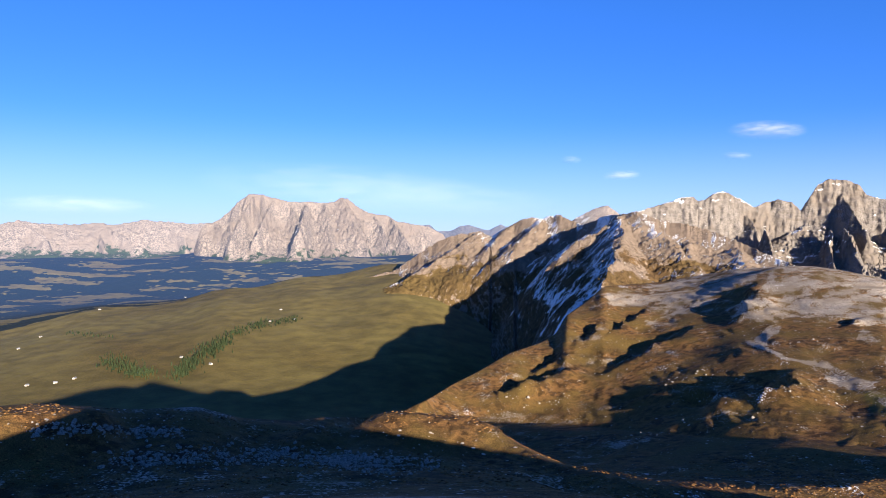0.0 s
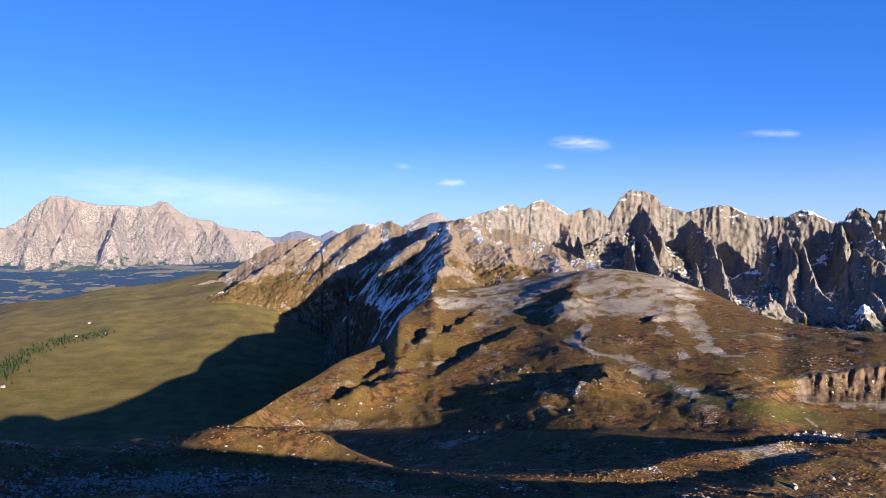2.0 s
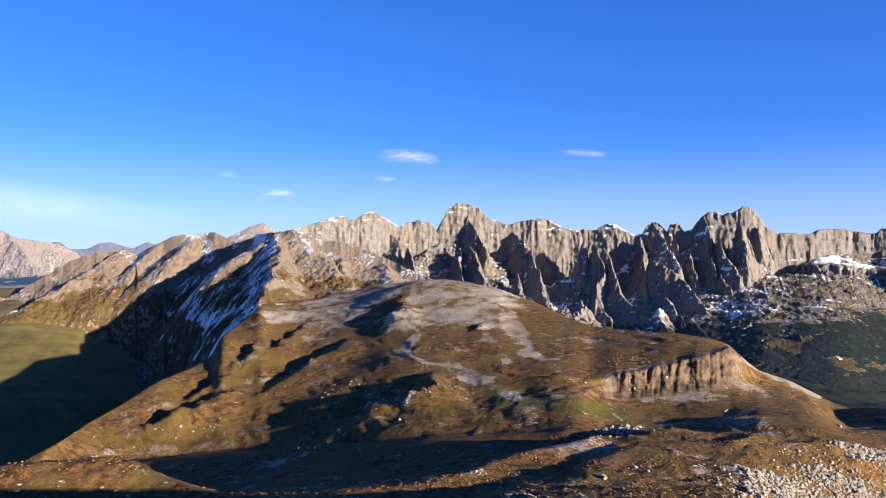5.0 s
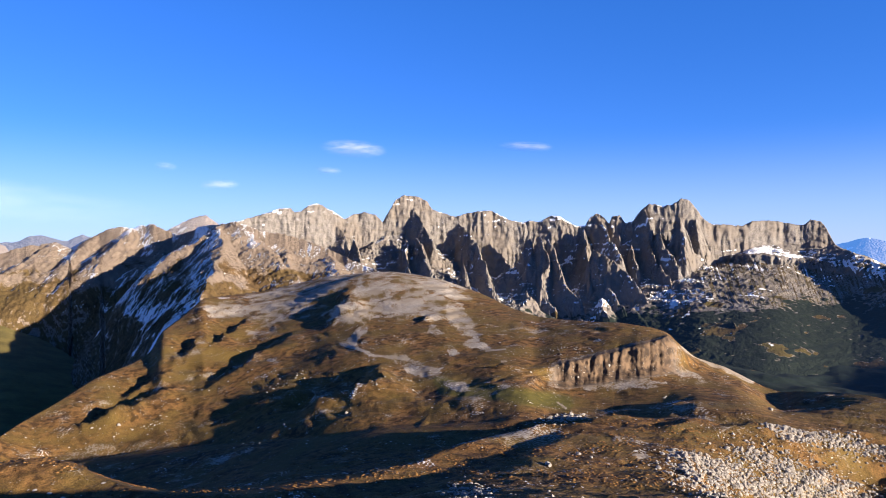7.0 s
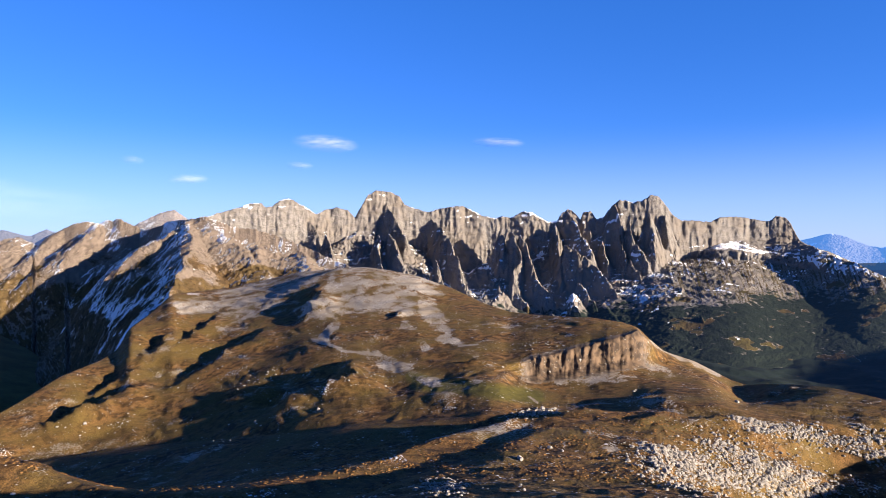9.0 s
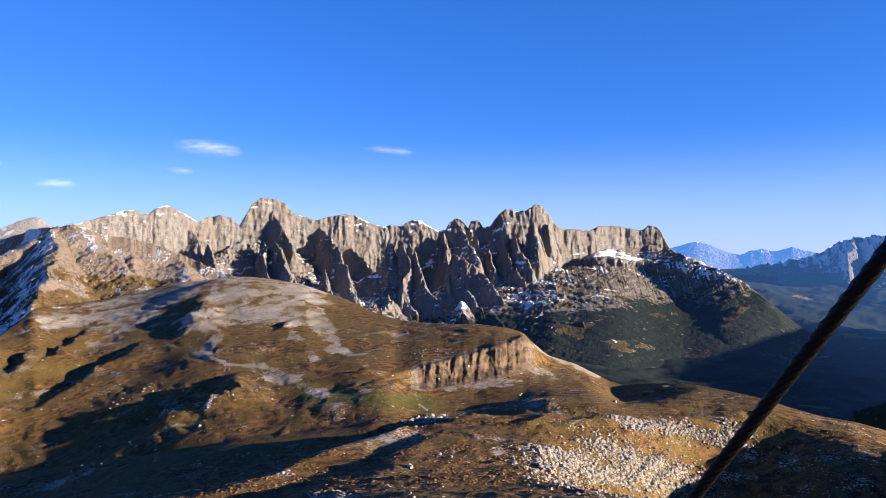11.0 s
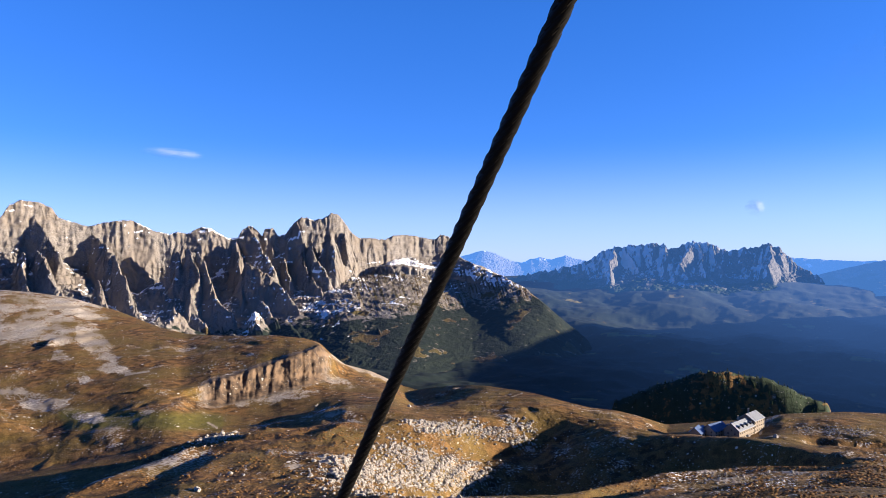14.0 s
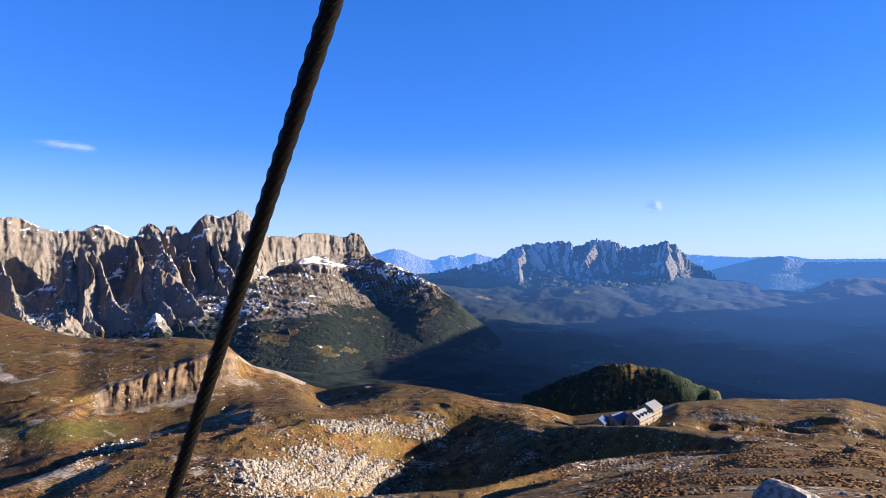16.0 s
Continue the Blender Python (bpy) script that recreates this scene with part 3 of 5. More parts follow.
def build_ground():
    az = AZ_W
    re, ze = edge_radius(az), edge_height(az)
    rc = re * eased(CLIFF_R, az, 1.0) 
    # the cliff band: its foot and rim as seen
    on = smooth(37.0, 41.5, az) * smooth(53.0, 50.6, az)
    foot = smooth(37.0, 41.5, az) * smooth(58.5, 55.0, az)
    zb = ground_base(az, rc) * (1 - foot) + foot * rc * np.tan(np.radians(eased([(36, -10.9), (38, -11.0)] + CLIFF_BASE[:4] + [(46.5, -10.7), (48.3, -10.3), (50, -10.0), (51.5, -9.8), (53, -9.7), (55, -9.85), (57, -10.3)], az, 0.8)))
    zt = ground_base(az, rc * 1.04) * (1 - on) + on * rc * 1.04 * np.tan(np.radians(along([(36, -10.6), (38, -10.75)] + CLIFF_TOP + [(54, -9.6)], az)))
    rows_r, rows_z = [], []

    def add(r, z):
        rows_r.append(r + 0 * az), rows_z.append(z + 0 * az)

    for s in np.linspace(0, 1, 24, endpoint=False):
        r = 0.02 * (55 / 0.02) ** s + 0 * az
        add(r, ground_base(az, r))
    for s in np.linspace(0, 1, 290, endpoint=False):
        r = 55 * (rc / 55) ** s
        add(r, ground_base(az, r) + (zb - ground_base(az, rc)) * smooth(0.6, 1.0, r / rc))
    for s in np.linspace(0, 1, 30, endpoint=False):
        # walls above a scree apron
        add(rc * (1 + 0.04 * s), zb + (zt - zb) * np.where(on > 0, 0.35 * s + 0.65 * smooth(0.45, 0.95, s), s))
    for s in np.linspace(0, 1, 130, endpoint=False):
        r = rc * 1.04 * (re / (rc * 1.04)) ** s
        add(r, (1 - on) * (ground_base(az, r) + (zt - ground_base(az, rc * 1.04)) * (1 - smooth(0.0, 1.0, s))) + on * (zt + (ze - zt) * s))
    drop = along([(-180, 200), (-40, 190), (-5, 170), (10, 200), (20, 60), (30, 90), (45, 220), (60, 260), (100, 260), (140, 120), (180, 200)], az)
    for s in np.linspace(0, 1, 12, endpoint=False):
        add(re + s * 160, ze - drop * (smooth(-0.25, 1.1, s) - smooth(-0.25, 1.1, 0.0)))
    r0, z0 = rows_r[-1], rows_z[-1]
    t = lambda deg: np.tan(np.radians(deg))
    # pastures and valleys
    v1r = along([(-180, 900), (-33, 950), (0, 1150), (10, 1500), (20, 1750), (30, 1800), (50, 1400), (60, 1150), (100, 1100), (180, 900)], az)
    v1z = along([(-180, -300), (-33, -275), (-5, -280), (8, -300), (15, -280), (20, -200), (35, -220), (50, -330), (60, -400), (100, -420), (180, -300)], az)
    v2r = along([(-180, 2300), (-33, 2300), (-5, 2500), (10, 2300), (30, 2300), (60, 2000), (100, 2100), (180, 2300)], az)
    alm = eased([(-180, -8)] + ALM + [(0, -3.3), (5, -5.5), (10, -7), (20, -7), (60, -10.0), (75, -10.5), (100, -11), (180, -8)], az, 1.2)
    v3r = along([(-180, 3200), (-33, 3000), (0, 3100), (30, 2900), (60, 3000), (100, 3300), (180, 3200)], az)
    v3e = along([(-180, -5), (-33, -5.6), (-25, -5.0), (-18, -5.2), (-10, -4.6), (0, -4), (20, -5), (40, -6.5), (50, -7), (57, -6.5), (62, -6.0), (70, -6.2), (85, -6.2), (100, -6.4), (180, -5)], az)
    v4r = along([(-180, 4200), (-33, 4200), (0, 3900), (30, 3600), (60, 3700), (75, 4100), (100, 4300), (180, 4200)], az)
    v4e = along([(-180, -2), (-33, -2.2), (-25, -2.2), (-20, -1.9), (-10, -2.0), (0, -1.8), (30, -3), (60, -3.4), (70, -3.2), (80, -2.4), (90, -2.6), (100, -2.4), (180, -2)], az)
    for n, (ra, za), (rb, zb2) in (
        (44, (r0, z0), (v1r, v1z)), (90, (v1r, v1z), (v2r, v2r * t(alm))), (50, (v2r, v2r * t(alm)), (v3r, v3r * t(v3e))),
        (50, (v3r, v3r * t(v3e)), (v4r, v4r * t(v4e))), (10, (v4r, v4r * t(v4e)), (4990 + 0 * az, 4990 * t(-1.2) + 0 * az))):
        for s in np.linspace(0, 1, n, endpoint=False) + 1.0 / n:
            k = s * s * (3 - 2 * s) * 0.5 + s * 0.5
            add(ra + (rb - ra) * s, za + (zb2 - za) * k)
    R, Z = np.array(rows_r), np.array(rows_z)
    A2 = np.broadcast_to(az, R.shape)
    X, Y = np.sin(np.radians(A2)) * R, np.cos(np.radians(A2)) * R
    rel = R / re
    E0 = np.degrees(np.arctan2(Z, R))
    at_cliff = on[None, :] * smooth(0.6, 1.6, np.degrees(np.abs(zt - zb) / rc))[None, :] * smooth(0.97, 1.0, R / rc) * smooth(1.07, 1.04, R / rc)
    # pillars and clefts of the cliff
    arc = A2 * 9.6
    R = R - at_cliff * (8.0 * ridged(arc / 19, Z / 70, 0.5, 2) + 6.0 * ridged(arc / 7.5, Z / 30, 2.5, 3) - 7.0) - at_cliff * 3.0 * fbm(arc / 4, Z / 6, 2.5, 3, 0.6)
    X, Y = np.sin(np.radians(A2)) * R, np.cos(np.radians(A2)) * R
    Z = Z + relief(A2, R, X, Y) * (1 - 0.85 * at_cliff)
    # ledges where the bedrock comes out
    n0 = fbm(X / 60, Y / 60, 11.0, 5, 0.6)
    ledge = smooth(-0.05, 0.25, n0) * smooth(120, 200, R) * smooth(1.0, 0.95, rel) * (1 - at_cliff)
    Z = Z + ledge * 0.7 * np.sin((Z + 2.5 * fbm(X / 30, Y / 30, 13.0, 3)) * 2 * math.pi / 5.0)
    # valley knolls, spurs and woods
    far = smooth(1.3, 1.8, rel)
    south = smooth(50, 62, A2)
    Z = Z + far * smooth(900, 2300, R) * smooth(4700, 4300, R) * ((18 + 40 * south) * fbm(X / 620, Y / 620, 8.0, 4) + (3 + 4 * south) * fbm(X / 70, Y / 70, 3.0, 3) + south * 50 * (ridged(X / 700, Y / 700, 6.0, 4) - 0.5))
    # the dark hill behind the hut
    hill = along([(72, -12.4)] + DARK_HILL + [(93, -11.6)], A2)
    inside = smooth(72.5, 75, A2) * smooth(92.5, 90, A2)
    across = np.where(R < 720, smooth(560, 720, R), smooth(900, 720, R))
    crown = 720 * t(hill) + 15 * fbm(X / 60, Y / 60, 5.0, 5, 0.55)
    Z = np.where(inside * across > 0, np.maximum(Z, Z + inside * across * (crown - Z)), Z)
    dark = inside * smooth(540, 590, R) * smooth(1000, 900, R)
    xyz = np.stack([X, Y, Z], -1)
    plateau = smooth(1.3, 1.05, rel)
    n1 = fbm(X / 60, Y / 60, 11.0, 5, 0.6)
    n3 = fbm(X / 16, Y / 16, 19.0, 5, 0.65)
    rock = 0.1 + 1.0 * n1 + 0.9 * n3 + 1.3 * np.clip(strokes(SCREE, A2, E0) + 0.5 * n1, -0.2, 0.4)
    rock = np.maximum(rock, 1.2 * np.clip(strokes(PATHS, A2, E0) * 2, -1, 1))
    rock = np.maximum(rock, -0.3 + 0.6 * np.clip(strokes(BOULDERS, A2, E0) + 0.6 * n1, -1, 0.6) + 1.0 * n3)
    rock = np.maximum(rock, at_cliff * 1.2 + 0.4 * n1 - 0.2)
    rock = np.maximum(rock, 0.6 * smooth(110, 60, R) * (1 - smooth(70, 82, A2) * smooth(178, 140, A2)) + n1 - 0.2)
    rock = rock * plateau - (1 - plateau)
    rock = np.where(dark > 0.02, -0.15 + 1.2 * n1 + n3, rock)
    snow = (-0.3 + 0.9 * fbm(X / 40, Y / 40, 21.0, 4, 0.6) + 0.25 * smooth(900, 1250, R) * smooth(12, 18, A2) * smooth(36, 28, A2)) * plateau - (1 - plateau)
    green = np.clip(strokes(GREEN, A2, E0) * 2, 0, 1) * 0.8
    valley = smooth(1.15, 1.4, rel)
    left = smooth(13, 5, A2)
    pasture = valley * left
    behind = smooth(-60, 40, R - v2r[None, :])
    n2 = fbm(X / 320, Y / 130, 31.0, 5, 0.6)
    woods = left * (behind * (1.0 - 5.0 * np.maximum(0, n2 - 0.06)) - (1 - behind)) + (1 - left) * 1.0
    woods = np.where(valley > 0.5, woods, -1.0)
    woods = np.where(dark > 0.02, 0.75 + 1.5 * n1, woods)
    woods = np.where((valley > 0.5) & (A2 < 5) & (R < v2r[None, :]), -1.0, woods)
    clear = smooth(0.45, 0.48, fbm(X / 130, Y / 260, 41.0, 3)) * valley * (1 - left) * smooth(1500, 2000, R)
    woods = woods - 2.5 * clear
    meadow = np.maximum(np.maximum(pasture * (0.7 + 0.6 * fbm(X / 400, Y / 400, 55.0, 3)), clear), green)
    # haze laid on as emission, growing with distance and by bearing
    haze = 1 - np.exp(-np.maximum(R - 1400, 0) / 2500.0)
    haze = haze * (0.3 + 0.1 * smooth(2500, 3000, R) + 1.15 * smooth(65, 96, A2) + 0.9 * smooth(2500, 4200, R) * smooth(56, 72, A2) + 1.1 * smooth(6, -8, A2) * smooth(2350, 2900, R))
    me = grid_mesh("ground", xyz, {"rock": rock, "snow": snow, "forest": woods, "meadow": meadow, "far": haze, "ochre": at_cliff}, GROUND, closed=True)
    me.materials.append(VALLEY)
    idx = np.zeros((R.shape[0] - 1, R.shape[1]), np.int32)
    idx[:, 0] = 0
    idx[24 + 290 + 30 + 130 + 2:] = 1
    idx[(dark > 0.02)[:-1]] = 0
    me.polygons.foreach_set("material_index", idx.reshape(-1))
    SHEET["az"], SHEET["r"], SHEET["z"] = az[:1420], R[:, :1420], Z[:, :1420]
    return tagged(new("ground", me), "brown autumn grass plateau above wooded valleys and green pastures", "ground", kind="structure")


build_ground()


# ---- mountains ----
def spur_height(x, y, a, b, steep, wall, apron):
    """A roof along the line from a to b (azimuth, radius, elevation), walls first, then an apron."""
    (xa, ya, za), (xb, yb, zb) = ((math.sin(radians(q[0])) * q[1], math.cos(radians(q[0])) * q[1], q[1] * math.tan(radians(q[2]))) for q in (a, b))
    dx, dy = xb - xa, yb - ya
    t = np.clip(((x - xa) * dx + (y - ya) * dy) / (dx * dx + dy * dy), 0, 1)
    d = np.hypot(x - xa - t * dx, y - ya - t * dy)
    return za + (zb - za) * t - np.minimum(steep * d, wall + apron * d)


def massif(name, line, lo, hi, r_lo, r_hi, crest_r, foot, material, step=0.08, fine_rows=420, rows=220, spurs=(), flute=30.0, scale=90.0, jag=0.15, steep=1.7, wall=0.6, apron=0.5,
           snow=0.0, grass=None, woods=None, label="", seed=0.0, cuts=(), far=0.0, wander=60.0, strata=0.0, calm=None, green=None, snow_by=None, ribs=None, ends=(1.2, 1.2), snow_size=90.0, buried=None, haze_by=None, streaks=None, ribs_to=54.0, category="mountain", craggy=0.0, shady_snow=True, even=0.6, snow_down=None):
    """A massif as a height field whose crest follows a skyline, with spurs, walls, gullies and screes."""
    az = np.arange(lo, hi + step / 2, step)
    r = np.linspace(r_lo, r_hi, fine_rows)[:, None]
    A2, R = np.broadcast_arrays(az[None, :], r)
    X0, Y0 = np.sin(np.radians(A2)) * R, np.cos(np.radians(A2)) * R
    X = X0 + 0.25 * scale * fbm(X0 / scale, Y0 / scale, seed + 1, 3)
    Y = Y0 + 0.25 * scale * fbm(X0 / scale, Y0 / scale, seed + 5, 3)
    crest = along(line, az) + jag * (ridged(az * 1.7, seed, 0.3, 4) - 0.6)
    rc = (eased(crest_r, az, 3.0) if even > 2 else along(crest_r, az)) + wander * fbm(az * 0.22, seed, 0.7, 3)
    zc = rc * np.tan(np.radians(crest))
    z_even = (eased(crest_r, az, 3.0) if even > 2 else along(crest_r, az)) * np.tan(np.radians(sum(eased(line, az + k, 1.2) for k in np.linspace(-even, even, 9)) / 9))
    zf = along(foot, az) * 1.0
    zf = r_lo * np.tan(np.radians(zf))
    tall = np.maximum(z_even - zf, 5)
    d = rc - R
    gully = ridged(X / scale, Y / scale, seed, 5, 0.55) - 0.5
    dd = np.maximum(d, 0)
    roof = z_even + (zc - z_even) * np.exp(-dd / 70.0) - np.minimum(steep * dd, (eased(wall, az, 2.0) if isinstance(wall, list) else wall) * tall + apron * dd) - 0.9 * np.maximum(-d, 0)
    Z = roof
    spurs = list(spurs)
    if ribs:
        gap, short, long_, low, high = ribs
        rng = np.random.RandomState(int(seed) + 1)
        at = lo + 1.5
        while at < min(hi, ribs_to) - 1.5:
            # ribs run down from the highest point near by
            near = np.linspace(at - gap * 0.5, at + gap * 0.5, 9)
            top = float(near[np.argmax(along(line, near))])
            rad, el = float(np.interp(top, az, rc)), float(along(line, top))
            run, fall = rng.uniform(short, long_), rng.uniform(low, high)
            spurs.append(((top, rad, el - 0.05), (top + rng.uniform(-1.0, 1.6) * gap * 1.6, rad - run, el - fall), rng.uniform(1.7, 3.0), rng.uniform(60, 130), 0.5))
            at += gap * rng.uniform(0.7, 1.4)
    for a, b, *opt in spurs:
        s_steep, s_wall, s_apron = opt if opt else (steep, 90.0, apron)
        Z = np.maximum(Z, spur_height(X, Y, a, b, s_steep, s_wall, s_apron))
    Z = np.maximum(Z, zf - 260)
    up = smooth(-120, 0, Z - zf) * (0.15 + 0.85 * smooth(0, 70, np.abs(d)))
    if calm:
        up = up * along(calm, A2)
    if woods:
        up = up * (1 - 0.55 * smooth(0.3, -0.6, np.degrees(np.arctan2(Z, R)) - along(woods, A2)))
    crag = ridged(X / (scale * 0.31), Y / (scale * 0.31), seed + 6, 4, 0.6) - 0.5
    Z = Z + up * flute * (gully + 0.5 * crag + 0.3 * fbm(X / (scale * 0.16), Y / (scale * 0.16), seed + 2, 4, 0.65))
    if strata:
        bed = (1 + fbm(X / 300, Y / 300, seed + 8, 2)) * (1 + 0.6 * smooth(54, 57, A2) * smooth(67, 62, A2))
        Z = Z + up * strata * bed * np.sin((Z + 0.4 * flute * gully) * 2 * math.pi / (strata * 7))
    if streaks:
        # a band of low cliffs under the snowy ledge
        level = along([(53, -45), (57, -42), (61.5, -68), (66, -112)], A2) + 6 * fbm(A2 * 1.5, seed, 2.2, 3)
        Z = Z - 26 * smooth(streaks[0] + 1, streaks[0] + 4, A2) * smooth(66, 63, A2) * smooth(level + 5, level - 2, Z)
    sink = smooth(lo, lo + ends[0], A2) * smooth(hi, hi - ends[1], A2)
    Z = Z - 220 * (1 - sink)
    if buried:
        # where the foot runs under the pasture
        Z = Z - 300 * smooth(buried[0], buried[0] - 13, A2) * smooth(buried[1], buried[1] - 250, R)
    # even spacing along the slope
    seg = np.hypot(np.diff(R, axis=0), np.diff(Z, axis=0)) * np.where(d[1:] < -30, 0.2, 1.0) * np.where((Z - zf)[1:] < -30, 0.05, 1.0)
    length = np.concatenate([np.zeros((1, len(az))), np.cumsum(seg, 0)])
    RR, ZZ = np.empty((rows, len(az))), np.empty((rows, len(az)))
    for k in range(len(az)):
        at = np.linspace(0, length[-1, k], rows)
        RR[:, k] = np.interp(at, length[:, k], R[:, k])
        ZZ[:, k] = np.interp(at, length[:, k], Z[:, k])
    if craggy:
        # buttresses, cracks and ledges of the bare walls
        wide = np.broadcast_to(az, RR.shape) * 55.0
        bare = smooth(0.7, 1.6, np.gradient(ZZ, axis=0) / (np.gradient(RR, axis=0) + 1e-6)) * smooth(-60, 40, ZZ - zf)
        RR = RR - craggy * bare * (24 * (ridged(wide / 80, ZZ / 260, seed + 3, 3, 0.5) - 0.5) + 10 * (ridged(wide / 26, ZZ / 110, seed + 4, 3, 0.55) - 0.5) + 7 * fbm(wide / 40, ZZ / 30, seed + 4, 3, 0.5) + 2 * np.sin(ZZ / 5.5 + 4 * fbm(wide / 90, ZZ / 60, seed + 7, 2)))
    xyz = place(np.broadcast_to(az, RR.shape), RR, ZZ)
    X, Y, Z = xyz[..., 0], xyz[..., 1], xyz[..., 2]
    du, dv = np.gradient(xyz, axis=1), np.gradient(xyz, axis=0)
    nrm = np.cross(du, dv)
    nrm /= np.linalg.norm(nrm, axis=-1, keepdims=True) + 1e-9
    flat = np.abs(nrm[..., 2])
    n1 = fbm(X / 90, Y / 90, Z / 60 + seed, 5, 0.6)
    shade = nrm[..., 0] * math.sin(radians(SUN_AZ)) + nrm[..., 1] * math.cos(radians(SUN_AZ))
    n4 = fbm(X / snow_size, Y / snow_size, Z / snow_size * 1.5 + seed, 5, 0.55)
    hrel = np.clip((Z - zf) / tall, 0, 1.2)
    # snow lies on ledges and easy slopes, most of all where little sun comes
    sn = np.clip(snow * (0.5 + 0.55 * smooth(0.3, 0.75, flat) - (1.9 if shady_snow else 0.45) * shade - (0 if shady_snow else 0.5 * smooth(0.55, 0.3, flat))) + 1.1 * n4 - 0.62 + 0.2 * hrel, -1, 1) if snow else 0 * Z - 1
    if snow_down:
        sn = sn - 1.3 * smooth(snow_down + 0.12, snow_down - 0.12, hrel + 0.3 * n4)
    if snow_by:
        sn = sn - (1 - along(snow_by, np.broadcast_to(az, Z.shape)))
    gr = np.zeros_like(Z)
    if grass:
        gr = smooth(grass + 0.12, grass - 0.12, hrel + 0.35 * n1) * smooth(0.35, 0.6, flat)
    wd = np.zeros_like(Z) - 1
    if woods:
        wd = np.clip((along(woods, np.broadcast_to(az, Z.shape)) - np.degrees(np.arctan2(Z, RR))) * 0.8 + 0.8 * n1, -1, 1)
    if woods and craggy:
        # clearings in the woods
        clear = smooth(0.27, 0.36, fbm(X / 170, Y / 110, seed + 15, 4, 0.6)) * smooth(-0.2, 0.4, wd)
        wd, gr = wd - 2.0 * clear, np.maximum(gr, clear)
    if streaks:
        # screes run down in stripes below a snowy ledge
        a2, el = np.broadcast_to(az, Z.shape), np.degrees(np.arctan2(Z, RR))
        here = smooth(streaks[0], streaks[0] + 2, a2) * smooth(streaks[1], streaks[1] - 4, a2)
        gr = np.maximum(gr, 0.6 * here * np.clip(0.45 + 1.1 * fbm(a2 * 7 + 2.2 * el, el * 0.5, seed + 9, 4, 0.6), 0, 1) * smooth(-0.6, -1.4, el) * smooth(-5.5, -4.0, el) * smooth(0.4, 0.7, flat))
        ledge = along([(53, -0.2), (60, -0.4), (64, -1.4), (67, -2.2)], a2)
        sn = sn + here * 1.6 * np.clip(fbm(a2 * 6 + 2.0 * el, el * 0.4, seed + 11, 4, 0.6), -0.1, 1) * smooth(-0.8, -1.2, el) * smooth(-3.4, -2.2, el)
        sn = sn + here * 0.55 * np.exp(-((el - ledge + 0.8 * n1) / 0.5) ** 2)
    # far carries painted haze: emission by bearing, strongest low on the slopes
    masks = {"rock": 1 - 1.6 * gr, "snow": sn - 1.2 * np.maximum(0, wd), "forest": wd, "meadow": along(green, np.broadcast_to(az, Z.shape)) if green else 0 * Z, "far": far + (along(haze_by, np.broadcast_to(az, Z.shape)) * smooth(-0.5, -4.5, np.degrees(np.arctan2(Z, RR))) if haze_by else 0 * wd)}
    root = tagged(new(name), label, category)
    edges = [0, *[int(np.argmin(np.abs(az - c))) for c in cuts], len(az) - 1]
    for a, b in zip(edges[:-1], edges[1:]):
        me = grid_mesh("peak", xyz[:, a:b + 1], {k: v[:, a:b + 1] for k, v in masks.items()}, material)
        ob = new("peak", me)
        ob.parent = root
    return root


# ribs of the massif as chains of (bearing, distance, elevation) from the crest down
RIBS_NORTH = [
    [(22.47, 3300, 3.28), (23.74, 3220, 1.78), (24.78, 3150, 0.37)],
    [(25.15, 3080, 0.56), (26.01, 2880, -1.98)],
    [(26.09, 3380, 2.74), (27.32, 3320, 1.8)],
    [(29.53, 3300, 4.16), (30.62, 3230, 2.61), (31.85, 3060, 0.25)],
    [(30.25, 3070, 0.86), (31.76, 2800, -2.62)],
    [(29.4, 3090, 0.48), (29.88, 2860, -2.63)],
    [(33.77, 3310, 2.28), (35.03, 3120, 0.49), (35.73, 3020, -0.91), (36.34, 2910, -2.86), (37.17, 2830, -4.53)],
    [(34.11, 2930, -1.71), (34.58, 2840, -3.35), (36.43, 2750, -4.72)],
]
RIBS_TOWERS = [
    [(39.54, 3120, 0.87), (39.99, 3060, -0.19)],
    [(40.76, 3070, 0.83), (40.99, 2970, -1.34), (40.81, 2880, -2.95)],
    [(41.25, 3050, 0.5), (42.33, 2910, -2.24), (43.78, 2780, -4.57)],
    [(39.64, 2760, -3.66), (40.54, 2690, -5.11)],
    [(40.9, 2740, -4.55), (41.8, 2690, -5.08)],
    [(44.21, 3190, 1.41), (44.52, 3050, -0.85), (44.52, 2900, -3.47)],
    [(45.3, 3220, 2.44), (46.16, 3120, 0.51), (47.01, 3040, -1.06)],
    [(46.83, 3220, 2.38), (47.17, 3160, 0.51)],
    [(44.87, 2990, -0.4), (46.79, 2910, -1.51), (48.06, 2830, -2.82), (48.97, 2730, -4.42)],
    [(45.94, 2740, -3.53), (47.09, 2640, -4.92)],
]
RIBS_SOUTH = [
    [(47.93, 3110, 0.06), (48.35, 3010, -1.8)],
    [(49.34, 3120, 0.51), (49.75, 3010, -1.77)],
    [(50.11, 3130, 1.38), (51.32, 2990, -1.75)],
    [(51.6, 3110, 2.24), (51.84, 3060, 0.51), (51.99, 3000, -1.74)],
    [(52.9, 3200, 2.22), (53.09, 3160, 0.5)],
    [(50.11, 3000, -1.68), (51.12, 2880, -3.4), (52.23, 2740, -5.16)],
    [(48.88, 3190, 3.07), (49.58, 3120, 0.51)],
    [(54.62, 2640, -4.55), (54.99, 2580, -5.58)],
]
